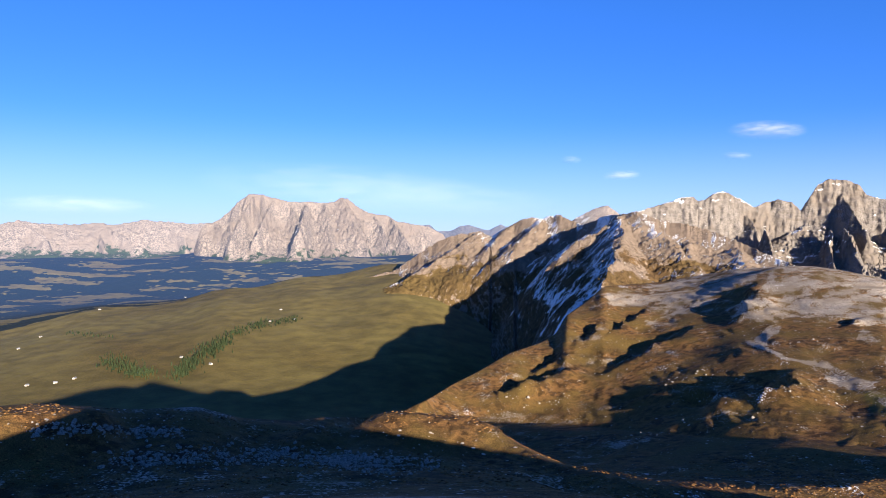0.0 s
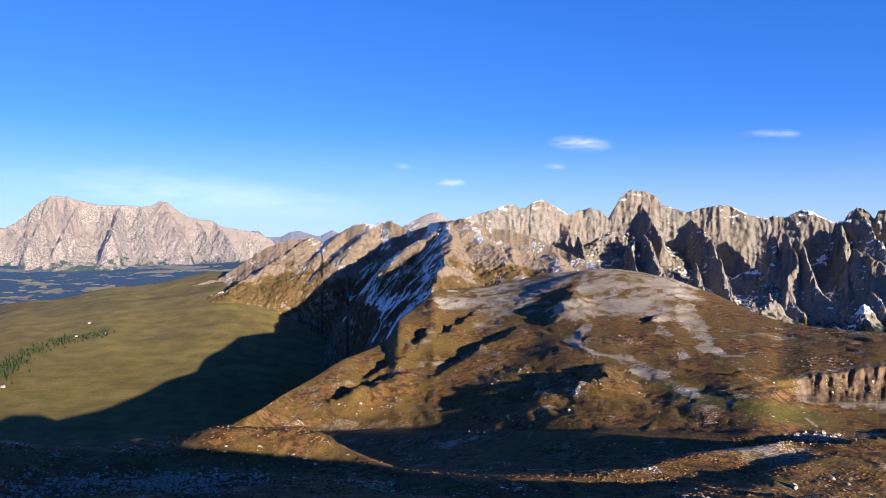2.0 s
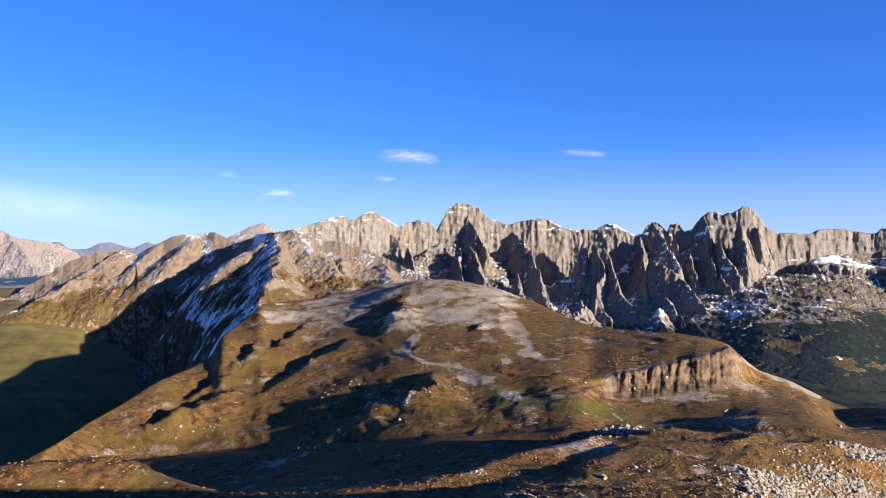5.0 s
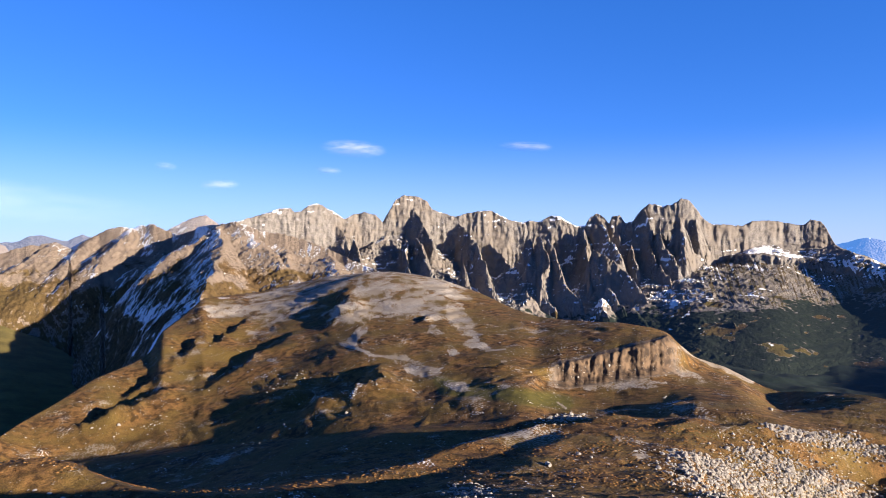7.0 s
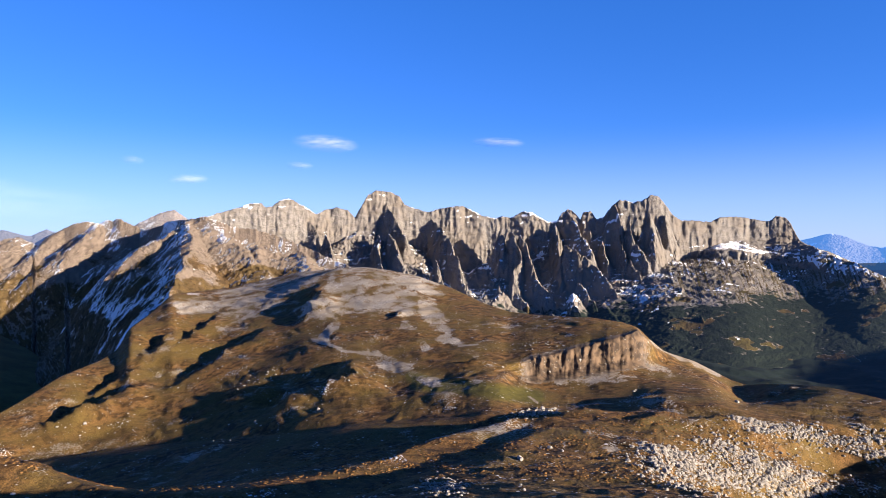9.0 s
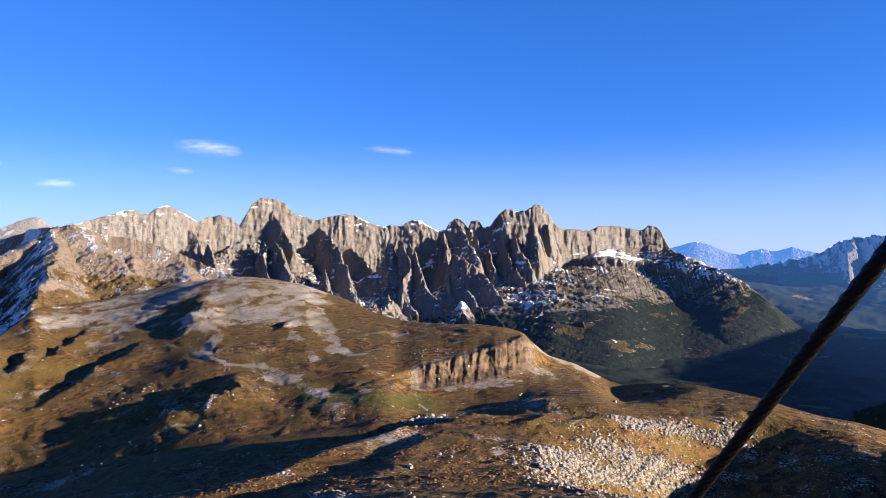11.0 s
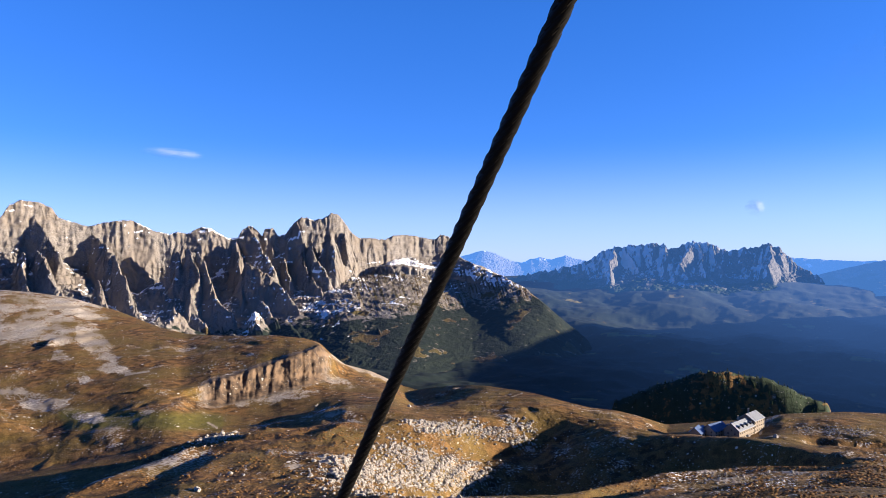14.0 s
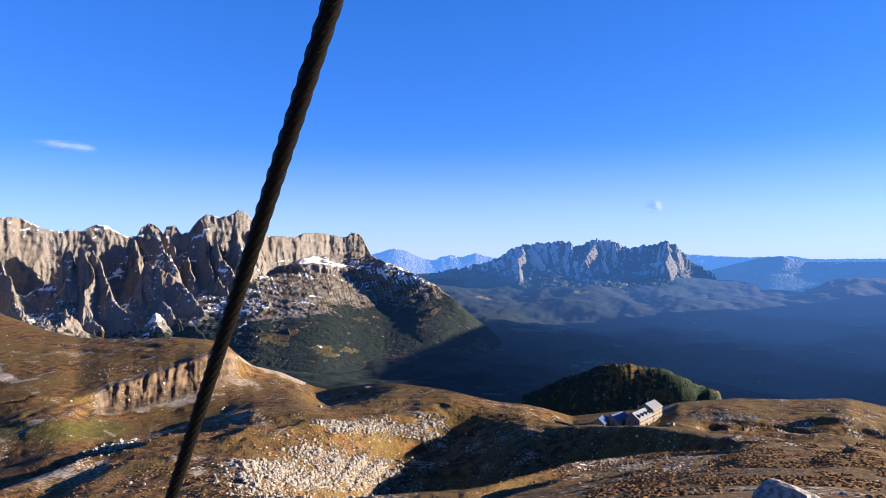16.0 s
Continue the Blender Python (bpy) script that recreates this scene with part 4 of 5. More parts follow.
SPURS_RIBS = [(a, b, 2.8, 120, 0.6) for chain in RIBS_NORTH + RIBS_TOWERS + RIBS_SOUTH for a, b in zip(chain[:-1], chain[1:])]
SPURS_SLOPE = [
    ((62.11, 3350, 0.06), (69.21, 2850, -3.14), 0.4, 50, 0.3),
    ((55.57, 2450, -5.07), (56.03, 2380, -6.47), 2, 40, 0.4),
    ((48.03, 2700, -5.02), (50.83, 2200, -8.76), 0.5, 60, 0.4),
    ((39.72, 2620, -4.32), (38.82, 2560, -5.3), 1.2, 30, 0.5),
    ((45.69, 2650, -4.29), (46.15, 2580, -5.46), 1.2, 30, 0.5),
]
SPURS_RIDGE = [
    ((14.58, 1720, 1.69), (14.48, 1450, -1), 0.8, 80, 0.6),
    ((14.48, 1450, -1), (12.96, 1170, -4.61), 0.8, 80, 0.6),
    ((15.89, 1700, 1.83), (20.01, 1450, -2.26), 0.5, 40, 0.35),
    ((19.55, 1620, 0.22), (20.44, 1420, -3.14), 0.55, 40, 0.35),
    ((3.11, 2210, 0.24), (-3.23, 2050, -4), 0.45, 30, 0.42),
    ((5.69, 2170, 0.82), (0.32, 1930, -5.16), 0.45, 30, 0.42),
    ((8.24, 2110, 1.35), (0.82, 1720, -7.5), 0.45, 30, 0.42),
    ((23.05, 1540, -0.93), (24.27, 1400, -3.02), 0.5, 30, 0.35),
]
SPURS_PLATT = [
    ((-15.83, 4330, 3.03), (-17.64, 3950, -2.22), 2, 160, 0.6),
    ((-14.74, 4330, 3.06), (-14.06, 3950, -2.05), 2, 160, 0.6),
    ((-12.51, 4330, 2.51), (-11.13, 3950, -1.91), 1.6, 140, 0.6),
    ((-9.78, 4330, 2.46), (-9.08, 3950, -1.77), 1.2, 120, 0.6),
    ((-8.27, 4340, 2.95), (-6.29, 3950, -1.66), 1.2, 120, 0.6),
    ((-4.44, 4340, 1.5), (-2.54, 4000, -1.55), 1.5, 90, 0.6),
    ((-16.7, 4300, 2.38), (-15.82, 3950, -1.91), 2, 140, 0.6),
]

# far sets the strength of each range's painted haze glow
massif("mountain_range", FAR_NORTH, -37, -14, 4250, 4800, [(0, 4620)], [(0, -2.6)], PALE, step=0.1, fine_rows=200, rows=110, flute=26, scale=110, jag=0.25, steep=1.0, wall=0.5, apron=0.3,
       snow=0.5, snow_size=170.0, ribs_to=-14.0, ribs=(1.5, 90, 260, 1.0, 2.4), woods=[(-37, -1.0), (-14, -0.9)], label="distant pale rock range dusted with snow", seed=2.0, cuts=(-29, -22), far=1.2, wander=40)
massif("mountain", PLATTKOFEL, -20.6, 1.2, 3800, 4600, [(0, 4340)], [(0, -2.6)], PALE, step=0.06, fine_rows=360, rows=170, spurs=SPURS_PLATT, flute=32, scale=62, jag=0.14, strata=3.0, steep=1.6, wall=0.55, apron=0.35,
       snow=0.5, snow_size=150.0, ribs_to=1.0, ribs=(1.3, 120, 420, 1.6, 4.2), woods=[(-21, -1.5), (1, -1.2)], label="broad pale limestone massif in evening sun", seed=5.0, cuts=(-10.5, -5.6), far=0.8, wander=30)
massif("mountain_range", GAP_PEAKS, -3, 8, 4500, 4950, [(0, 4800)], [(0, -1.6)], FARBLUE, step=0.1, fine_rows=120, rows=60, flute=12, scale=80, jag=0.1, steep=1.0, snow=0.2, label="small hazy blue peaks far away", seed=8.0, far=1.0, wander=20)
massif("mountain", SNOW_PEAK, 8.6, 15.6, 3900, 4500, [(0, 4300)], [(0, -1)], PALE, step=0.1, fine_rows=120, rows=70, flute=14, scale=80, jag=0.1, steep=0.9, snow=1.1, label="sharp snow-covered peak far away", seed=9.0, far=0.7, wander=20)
massif("mountain_ridge", [(-16, -7.5), (-9, -4.4)] + TOOTHED, -16, 29, 1150, 2850, [(-4, 2300), (3, 2230), (8, 2130), (11, 2030), (13, 1860), (14.5, 1730), (18, 1660), (24, 1560), (28, 1430)], [(-5, -9), (0, -10), (8, -14), (14, -12), (20, -8), (29, -6)], RIDGE,
       step=0.08, fine_rows=520, rows=300, spurs=SPURS_RIDGE, flute=15, scale=70, jag=0.25, steep=0.9, wall=0.12, apron=0.42, snow=0.8, snow_down=0.36, buried=(11.0, 2000), grass=0.55, green=[(-16, 1), (-3, 0.6), (4, 0.1), (8, 0)], label="jagged rock ridge with snow patches and grassy flanks", seed=12.0, cuts=(4.0, 14.2), wander=25)
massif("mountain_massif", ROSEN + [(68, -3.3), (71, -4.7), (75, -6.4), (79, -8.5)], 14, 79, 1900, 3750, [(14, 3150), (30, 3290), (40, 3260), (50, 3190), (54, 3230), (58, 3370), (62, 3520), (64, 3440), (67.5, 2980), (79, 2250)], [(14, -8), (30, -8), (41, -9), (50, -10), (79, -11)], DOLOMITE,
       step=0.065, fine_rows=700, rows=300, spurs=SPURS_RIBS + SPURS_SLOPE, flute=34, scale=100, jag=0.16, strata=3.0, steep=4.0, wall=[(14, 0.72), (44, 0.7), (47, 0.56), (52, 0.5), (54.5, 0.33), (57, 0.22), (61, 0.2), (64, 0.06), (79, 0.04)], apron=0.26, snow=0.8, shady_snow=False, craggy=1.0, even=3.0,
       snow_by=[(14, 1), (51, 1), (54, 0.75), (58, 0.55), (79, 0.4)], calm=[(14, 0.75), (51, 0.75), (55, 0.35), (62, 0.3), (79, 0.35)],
       woods=[(14, -5), (38, -5), (44, -5.0), (50, -4.6), (56, -4.2), (62, -3.4), (68, -2.8), (79, -2)], label="towering fluted limestone massif with snow in its gullies", seed=20.0, cuts=(20.4, 24.4, 27.5, 33.6, 39.2, 43.8, 48.0, 54.5, 62.2), haze_by=[(14, 0.1), (40, 0.12), (62, 0.15), (70, 0.22), (79, 0.4)], streaks=(51.5, 72), wander=20, ends=(1.2, 13.0), snow_size=120.0)
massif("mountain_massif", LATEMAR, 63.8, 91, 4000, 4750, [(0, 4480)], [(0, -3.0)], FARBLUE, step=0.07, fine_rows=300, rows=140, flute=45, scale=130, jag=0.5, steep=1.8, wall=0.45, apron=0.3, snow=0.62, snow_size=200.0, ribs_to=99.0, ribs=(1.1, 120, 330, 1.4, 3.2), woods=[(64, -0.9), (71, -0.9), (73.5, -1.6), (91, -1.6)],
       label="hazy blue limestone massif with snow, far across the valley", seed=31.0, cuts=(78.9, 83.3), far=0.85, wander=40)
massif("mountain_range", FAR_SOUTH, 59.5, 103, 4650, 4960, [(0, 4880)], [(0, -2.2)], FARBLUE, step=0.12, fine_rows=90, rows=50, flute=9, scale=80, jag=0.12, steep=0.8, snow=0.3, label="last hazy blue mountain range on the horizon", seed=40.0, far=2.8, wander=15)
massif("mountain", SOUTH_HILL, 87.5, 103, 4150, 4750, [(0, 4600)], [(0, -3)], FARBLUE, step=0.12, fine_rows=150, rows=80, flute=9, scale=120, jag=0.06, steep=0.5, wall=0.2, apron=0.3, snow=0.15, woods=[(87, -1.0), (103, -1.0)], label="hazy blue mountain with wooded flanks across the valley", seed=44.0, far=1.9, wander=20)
# out of view, added to cast shade over the valley floor
massif("mountain_range", [(102.8, 1.2), (104, 1.8), (108, 2.3), (115, 2.4), (125, 2.6), (138, 2.0)], 102.6, 138, 2300, 4600, [(102, 4100), (108, 3450), (115, 3100), (125, 2900), (138, 2700)], [(0, -7)], RIDGE, step=0.4, fine_rows=120, rows=60, flute=12, scale=160,
       jag=0.1, steep=0.7, wall=0.3, apron=0.35, grass=0.8, label="unseen grassy range added to keep the sun off the valley", seed=60.0, wander=30)
# a second unseen sun blocker, for the nearer part of the valley
massif("mountain_range", [(103.5, -4), (106, -1.6), (112, -0.8), (120, -0.4), (130, -0.6), (142, -2.5)], 103, 142, 1200, 3000, [(103, 2800), (112, 2250), (122, 1950), (142, 1650)], [(0, -14)], RIDGE, step=0.4, fine_rows=120, rows=60, flute=12, scale=160,
       jag=0.1, steep=0.6, wall=0.3, apron=0.3, grass=0.9, label="unseen grassy ridge added to shade the near valley", seed=64.0, wander=30)
ALM_HUTS = [
    (-20.64, -5.08),
    (-26.55, -5.83),
    (-30.5, -7.63),
    (-18.62, -10.46),
    (-13.38, -6.27),
    (-12.25, -7.11),
    (-29.62, -10.99),
    (-28.35, -10.78),
    (-31.89, -8.4),
    (-20.8, -9.74),
    (-14.05, -7.16),
    (-31.39, -11.08),
]
SINGLE_STONES = [
    (41.22, -17.59, 2.2),
    (41.24, -17.61, 2),
    (44.76, -16.87, 1.2),
    (84.75, -13.46, 2.5),
    (86.68, -13.35, 3),
    (41.37, -17.63, 2),
    (35.81, -16.42, 1),
    (33.45, -16.35, 1.2),
    (24.52, -13.69, 2.5),
    (19.49, -14.3, 2),
    (9.83, -16.94, 1.5),
    (58.09, -12.19, 3),
    (43.71, -16.65, 2),
    (73.84, -17.67, 1),
    (21.3, -15.04, 1.2),
    (5.43, -13.48, 2.5),
    (7.23, -13.46, 3),
    (92.98, -13.66, 1),
    (98.7, -13.74, 1.8),
    (93.56, -13.73, 1),
]


def part(name, bm, material, parent, label=""):
    me = bpy.data.meshes.new(name)
    bm.to_mesh(me)
    bm.free()
    me.materials.append(material)
    ob = new(name, me)
    ob.parent = parent
    if label:
        tagged(ob, label)
    return ob


def from_arrays(name, verts, faces, material, smooth_faces=False):
    me = bpy.data.meshes.new(name)
    me.from_pydata(verts.tolist(), [], faces.tolist())
    me.materials.append(material)
    if smooth_faces:
        me.polygons.foreach_set("use_smooth", np.ones(len(me.polygons), bool))
    return me


# ---- stones ----
def stone_material(name, light, dark, scale):
    mat, n, l, bsdf = surface(name)
    fine = noise_node(n, l, scale, 8)
    info = n.new("ShaderNodeNewGeometry")
    tone = mix(n, l, info.outputs["Random Per Island"], tuple(v * 0.75 for v in light), light)
    col = mix(n, l, ramp(n, l, fine, [(0.38, (0, 0, 0)), (0.6, (1, 1, 1))]), dark, tone)
    l.new(col, bsdf.inputs["Base Color"])
    bump(n, l, bsdf, fine, 0.8, 0.3 / scale)
    return mat


STONE = stone_material("limestone_block", (0.3956, 0.3698, 0.3397), (0.172, 0.1531, 0.1333), 2.0)


def stone_shapes(count, subdivisions):
    """Rough blocks about 1 m across."""
    shapes = []
    for k in range(count):
        bm = bmesh.new()
        bmesh.ops.create_icosphere(bm, subdivisions=subdivisions, radius=0.5)
        sx, sy, sz = 0.8 + 0.5 * RNG.rand(), 0.7 + 0.4 * RNG.rand(), 0.5 + 0.35 * RNG.rand()
        for v in bm.verts:
            p = v.co.copy()
            q = noise.noise(p * 2.1 + Vector((k * 7.7, 0, 0))) * 0.4 + noise.noise(p * 5.0 + Vector((0, k * 3.1, 0))) * 0.15
            p *= 1 + q
            for cut in ((0.9, 0.2, 0.3), (-0.5, 0.8, 0.2), (0.1, -0.7, 0.7)):
                d = p.dot(Vector(cut).normalized()) - 0.36
                if d > 0:
                    p -= Vector(cut).normalized() * d * 0.85
            v.co = (p.x * sx, p.y * sy, p.z * sz)
        bm.verts.ensure_lookup_table()
        shapes.append((np.array([v.co[:] for v in bm.verts]), np.array([[v.index for v in f.verts] for f in bm.faces])))
        bm.free()
    return shapes


SHAPES = stone_shapes(10, 1)
BIG_SHAPES = stone_shapes(8, 3)


def stone_field(label, places):
    """Many blocks lying on the ground as one mesh. places: azimuth, radius, size."""
    vs, fs, base = [], [], 0
    for az, r, size in places:
        v, f = SHAPES[RNG.randint(len(SHAPES))]
        a = RNG.rand() * 6.28
        c, s = math.cos(a), math.sin(a)
        w = v * size
        w = np.stack([w[:, 0] * c - w[:, 1] * s, w[:, 0] * s + w[:, 1] * c, w[:, 2]], 1)
        w += (math.sin(radians(az)) * r, math.cos(radians(az)) * r, ground_z(az, r) + 0.12 * size)
        vs.append(w), fs.append(f + base)
        base += len(v)
    me = from_arrays("boulder_field", np.concatenate(vs), np.concatenate(fs), STONE)
    return tagged(new("boulder_field", me), label, "boulders", kind="stuff")


def strewn(patch, count, low, high):
    a0, e0, a1, e1, w = patch
    out = []
    while len(out) < count:
        t = RNG.rand()
        da, de = RNG.normal(0, 0.5, 2) * w
        az, el = a0 + (a1 - a0) * t + da * 1.4, e0 + (e1 - e0) * t + de
        r, z = ground_seen(az, el)
        if 60 < r < 900:
            out.append((az, r + RNG.rand() * r * 0.02, min(1.3, max(0.3, r / 230)) * low * (high / low) ** (RNG.rand() ** 1.8)))
    return out


COUNTS = [1700, 1400, 600, 500, 300, 450, 1700, 600, 1400, 600, 500, 400, 400, 300]
for patch, count in zip(BOULDERS, COUNTS):
    fine_scree = patch[0] > 75
    stone_field("pale limestone blocks strewn over grass", strewn(patch, count * (2 if fine_scree else 1), 0.15 if fine_scree else 0.35, 1.1 if fine_scree else 2.2))
stone_field("scattered pale stones on the brown plateau", [(az, r, 0.2 + 0.85 * RNG.rand() ** 5) for az, r in ((RNG.uniform(-36, 104), 90 * (600 / 90) ** RNG.rand()) for _ in range(7000)) if r < 0.95 * edge_radius(az) and perlin(math.sin(radians(az)) * r / 45, math.cos(radians(az)) * r / 45, 6.0) > 0.22])
stone_field("scattered white stones on a grassy hill", [(az, r, 0.5 + 1.9 * RNG.rand() ** 4) for az, r in ((RNG.uniform(12, 51), RNG.uniform(480, 1200)) for _ in range(9000)) if r < 0.97 * edge_radius(az) and perlin(math.sin(radians(az)) * r / 60, math.cos(radians(az)) * r / 60, 4.0) > 0.24])

for az, el, size in SINGLE_STONES:
    r, z = ground_seen(az, el)
    v, f = BIG_SHAPES[RNG.randint(len(BIG_SHAPES))]
    ob = new("boulder", from_arrays("boulder", v * size, f, STONE))
    ob.matrix_world = pose(math.sin(radians(az)) * r, math.cos(radians(az)) * r, ground_z(az, r) + 0.2 * size, 0, 0, RNG.rand() * 360)
    tagged(ob, "single pale limestone boulder lying in the grass", "boulder", "boulders on the plateau")
# the cracked block on the near slope
az = 94.6
r, z = ground_seen(az, -18.0)
r = max(r, 45.0)
v, f = BIG_SHAPES[3]
ob = new("boulder", from_arrays("boulder", v * np.array((0.082, 0.065, 0.06)) * r, f, STONE))
ob.matrix_world = pose(math.sin(radians(az)) * r, math.cos(radians(az)) * r, ground_z(az, r) + 0.008 * r, 0, 0, 40)
tagged(ob, "large cracked white limestone boulder on the near slope", "boulder", "boulders on the plateau")

# ---- grass tussocks ----
mat, n, l, bsdf = surface("dry_tussock_grass")
info = n.new("ShaderNodeNewGeometry")
l.new(mix(n, l, info.outputs["Random Per Island"], (0.07, 0.036, 0.014), (0.25, 0.135, 0.048)), bsdf.inputs["Base Color"])
TUSSOCK = mat


def tussock_shapes(count):
    """Low ragged heaps of grass about 1 m across."""
    shapes = []
    for k in range(count):
        vs, fs = [], []
        for ring, (wide, high) in enumerate(((0.5, -0.08), (0.36, 0.17))):
            for i in range(7):
                a, q = i * 0.898 + 0.3 * ring, wide * RNG.uniform(0.7, 1.2)
                vs.append((q * math.cos(a), q * math.sin(a), high * RNG.uniform(0.7, 1.4)))
        vs.append((0, 0, RNG.uniform(0.22, 0.38)))
        for i in range(7):
            j = (i + 1) % 7
            fs += [(i, j, 7 + j), (i, 7 + j, 7 + i), (7 + i, 7 + j, 14)]
        shapes.append((np.array(vs), np.array(fs)))
    return shapes


HEAPS = tussock_shapes(9)


def tussock_field(label, lo, hi, near, far, count):
    """Heaps of dry grass, in drifts, as one mesh."""
    vs, fs, base = [], [], 0
    for _ in range(count):
        az, r = RNG.uniform(lo, hi), math.sqrt(RNG.uniform(near ** 2, far ** 2))
        x, y = math.sin(radians(az)) * r, math.cos(radians(az)) * r
        if perlin(x / 14, y / 14, 8.0) + 0.6 * perlin(x / 45, y / 45, 2.0) < -0.05:
            continue
        v, f = HEAPS[RNG.randint(len(HEAPS))]
        a, size = RNG.rand() * 6.28, RNG.uniform(0.5, 1.5)
        c, d = math.cos(a), math.sin(a)
        w = v * (size, size, size * RNG.uniform(0.5, 1.1))
        vs.append(np.stack([w[:, 0] * c - w[:, 1] * d, w[:, 0] * d + w[:, 1] * c, w[:, 2]], 1) + (x, y, ground_z(az, r)))
        fs.append(f + base)
        base += len(v)
    me = from_arrays("tussock_grass", np.concatenate(vs), np.concatenate(fs), TUSSOCK)
    return tagged(new("tussock_grass", me), label, "grass", kind="stuff")


tussock_field("dry brown tussocks of grass on the near slope", 80, 104, 95, 330, 13000)
tussock_field("dry brown tussocks of grass round the boulder field", 20, 80, 225, 400, 12000)
tussock_field("dark tussocks of grass on the shaded slope", -36, 20, 200, 340, 6000)

# ---- trees ----
mat, n, l, bsdf = surface("conifer_needles")
info = n.new("ShaderNodeNewGeometry")
l.new(mix(n, l, info.outputs["Random Per Island"], (0.012, 0.022, 0.01), (0.035, 0.05, 0.02)), bsdf.inputs["Base Color"])
NEEDLES = mat


def conifer_shape():
    """A trunk with five ragged tiers, 1 m tall."""
    vs, fs = [(0.02 * math.cos(k * 2.1), 0.02 * math.sin(k * 2.1), -0.05) for k in range(3)] + [(0, 0, 0.5)], [(0, 1, 3), (1, 2, 3), (2, 0, 3)]
    for tier in range(5):
        base, top, wide = 0.1 + tier * 0.17, 0.42 + tier * 0.15, 0.2 - tier * 0.034
        i = len(vs)
        for k in range(7):
            q = wide * RNG.uniform(0.6, 1.15)
            vs.append((q * math.cos(k * 0.898 + tier), q * math.sin(k * 0.898 + tier), base + RNG.uniform(-0.04, 0.04)))
        vs.append((0, 0, min(top, 1.0)))
        fs += [(i + k, i + (k + 1) % 7, i + 7) for k in range(7)]
    return np.array(vs), np.array(fs)


TREES = [conifer_shape() for _ in range(6)]


def wood(label, places):
    vs, fs, base = [], [], 0
    for az, r, size in places:
        v, f = TREES[RNG.randint(len(TREES))]
        vs.append(v * (size * RNG.uniform(0.8, 1.3), size * RNG.uniform(0.8, 1.3), size) + (math.sin(radians(az)) * r, math.cos(radians(az)) * r, ground_z(az, r)))
        fs.append(f + base)
        base += len(v)
    me = from_arrays("conifer_wood", np.concatenate(vs), np.concatenate(fs), NEEDLES)
    return tagged(new("conifer_wood", me), label, "trees", kind="stuff")


for patch, count in zip(COPSES, (320, 260, 340, 160, 90, 40)):
    a0, e0, a1, e1, w = patch
    out = []
    for k in range(count):
        t = RNG.rand()
        da, de = RNG.normal(0, 0.6, 2) * w
        az, el = a0 + (a1 - a0) * t + da * 2.0, e0 + (e1 - e0) * t + de
        r, z = ground_seen(az, el)
        if r > 800:
            out.append((az, r + RNG.uniform(-20, 20), RNG.uniform(4.5, 9.5)))
    wood("small dark conifer wood on a green pasture", out)
wood("low dark mountain pines on a hill", [(RNG.uniform(73.5, 90), RNG.uniform(590, 760), RNG.uniform(1.2, 4.0)) for _ in range(1100)])

# ---- buildings ----
def paint(name, colour, rough=0.85, scale=1.5, metal=0.0, vary=0.7):
    mat, n, l, bsdf = surface(name, rough)
    fac = noise_node(n, l, scale, 7)
    l.new(mix(n, l, ramp(n, l, fac, [(0.35, (0, 0, 0)), (0.65, (1, 1, 1))]), tuple(c * vary for c in colour), colour), bsdf.inputs["Base Color"])
    bsdf.inputs["Metallic"].default_value = metal
    bump(n, l, bsdf, fac, 0.3, 0.05)
    return mat


PLASTER = paint("pale_plaster", (0.2322, 0.1935, 0.1505))
MASONRY = paint("rough_masonry", (0.43, 0.344, 0.258), scale=3)
TIN = paint("grey_tin_roof", (0.2408, 0.258, 0.2838), 0.55, 0.8, 0.2, 0.85)
# tin again, with shade and sky reflection put into a dark blue
SHADED_TIN = paint("shaded_tin_roof", (0.086, 0.129, 0.2322), 0.45, 0.8, 0.2, 0.85)
DARKGLASS = paint("dark_window", (0.03, 0.03, 0.035), 0.2)
TIMBER = paint("weathered_timber", (0.1376, 0.086, 0.0516))
WHITEWALL = paint("whitewashed_wall", (0.473, 0.4472, 0.4042))


def box_bm(x0, x1, y0, y1, z0, z1):
    bm = bmesh.new()
    bmesh.ops.create_cube(bm, size=1.0)
    for v in bm.verts:
        v.co = (x0 + (v.co.x + 0.5) * (x1 - x0), y0 + (v.co.y + 0.5) * (y1 - y0), z0 + (v.co.z + 0.5) * (z1 - z0))
    return bm


def gabled_bm(length, width, eaves, ridge, below=2.0):
    """Walls with gable ends: x along the ridge from 0, y across."""
    bm = bmesh.new()
    w = width / 2
    ends = []
    for x in (0, length):
        ends.append([bm.verts.new(p) for p in ((x, -w, -below), (x, w, -below), (x, w, eaves), (x, 0, ridge), (x, -w, eaves))])
    a, b = ends
    bm.faces.new(a[::-1]), bm.faces.new(b)
    for k in range(5):
        bm.faces.new((a[k], a[(k + 1) % 5], b[(k + 1) % 5], b[k]))
    bmesh.ops.recalc_face_normals(bm, faces=bm.faces)
    return bm


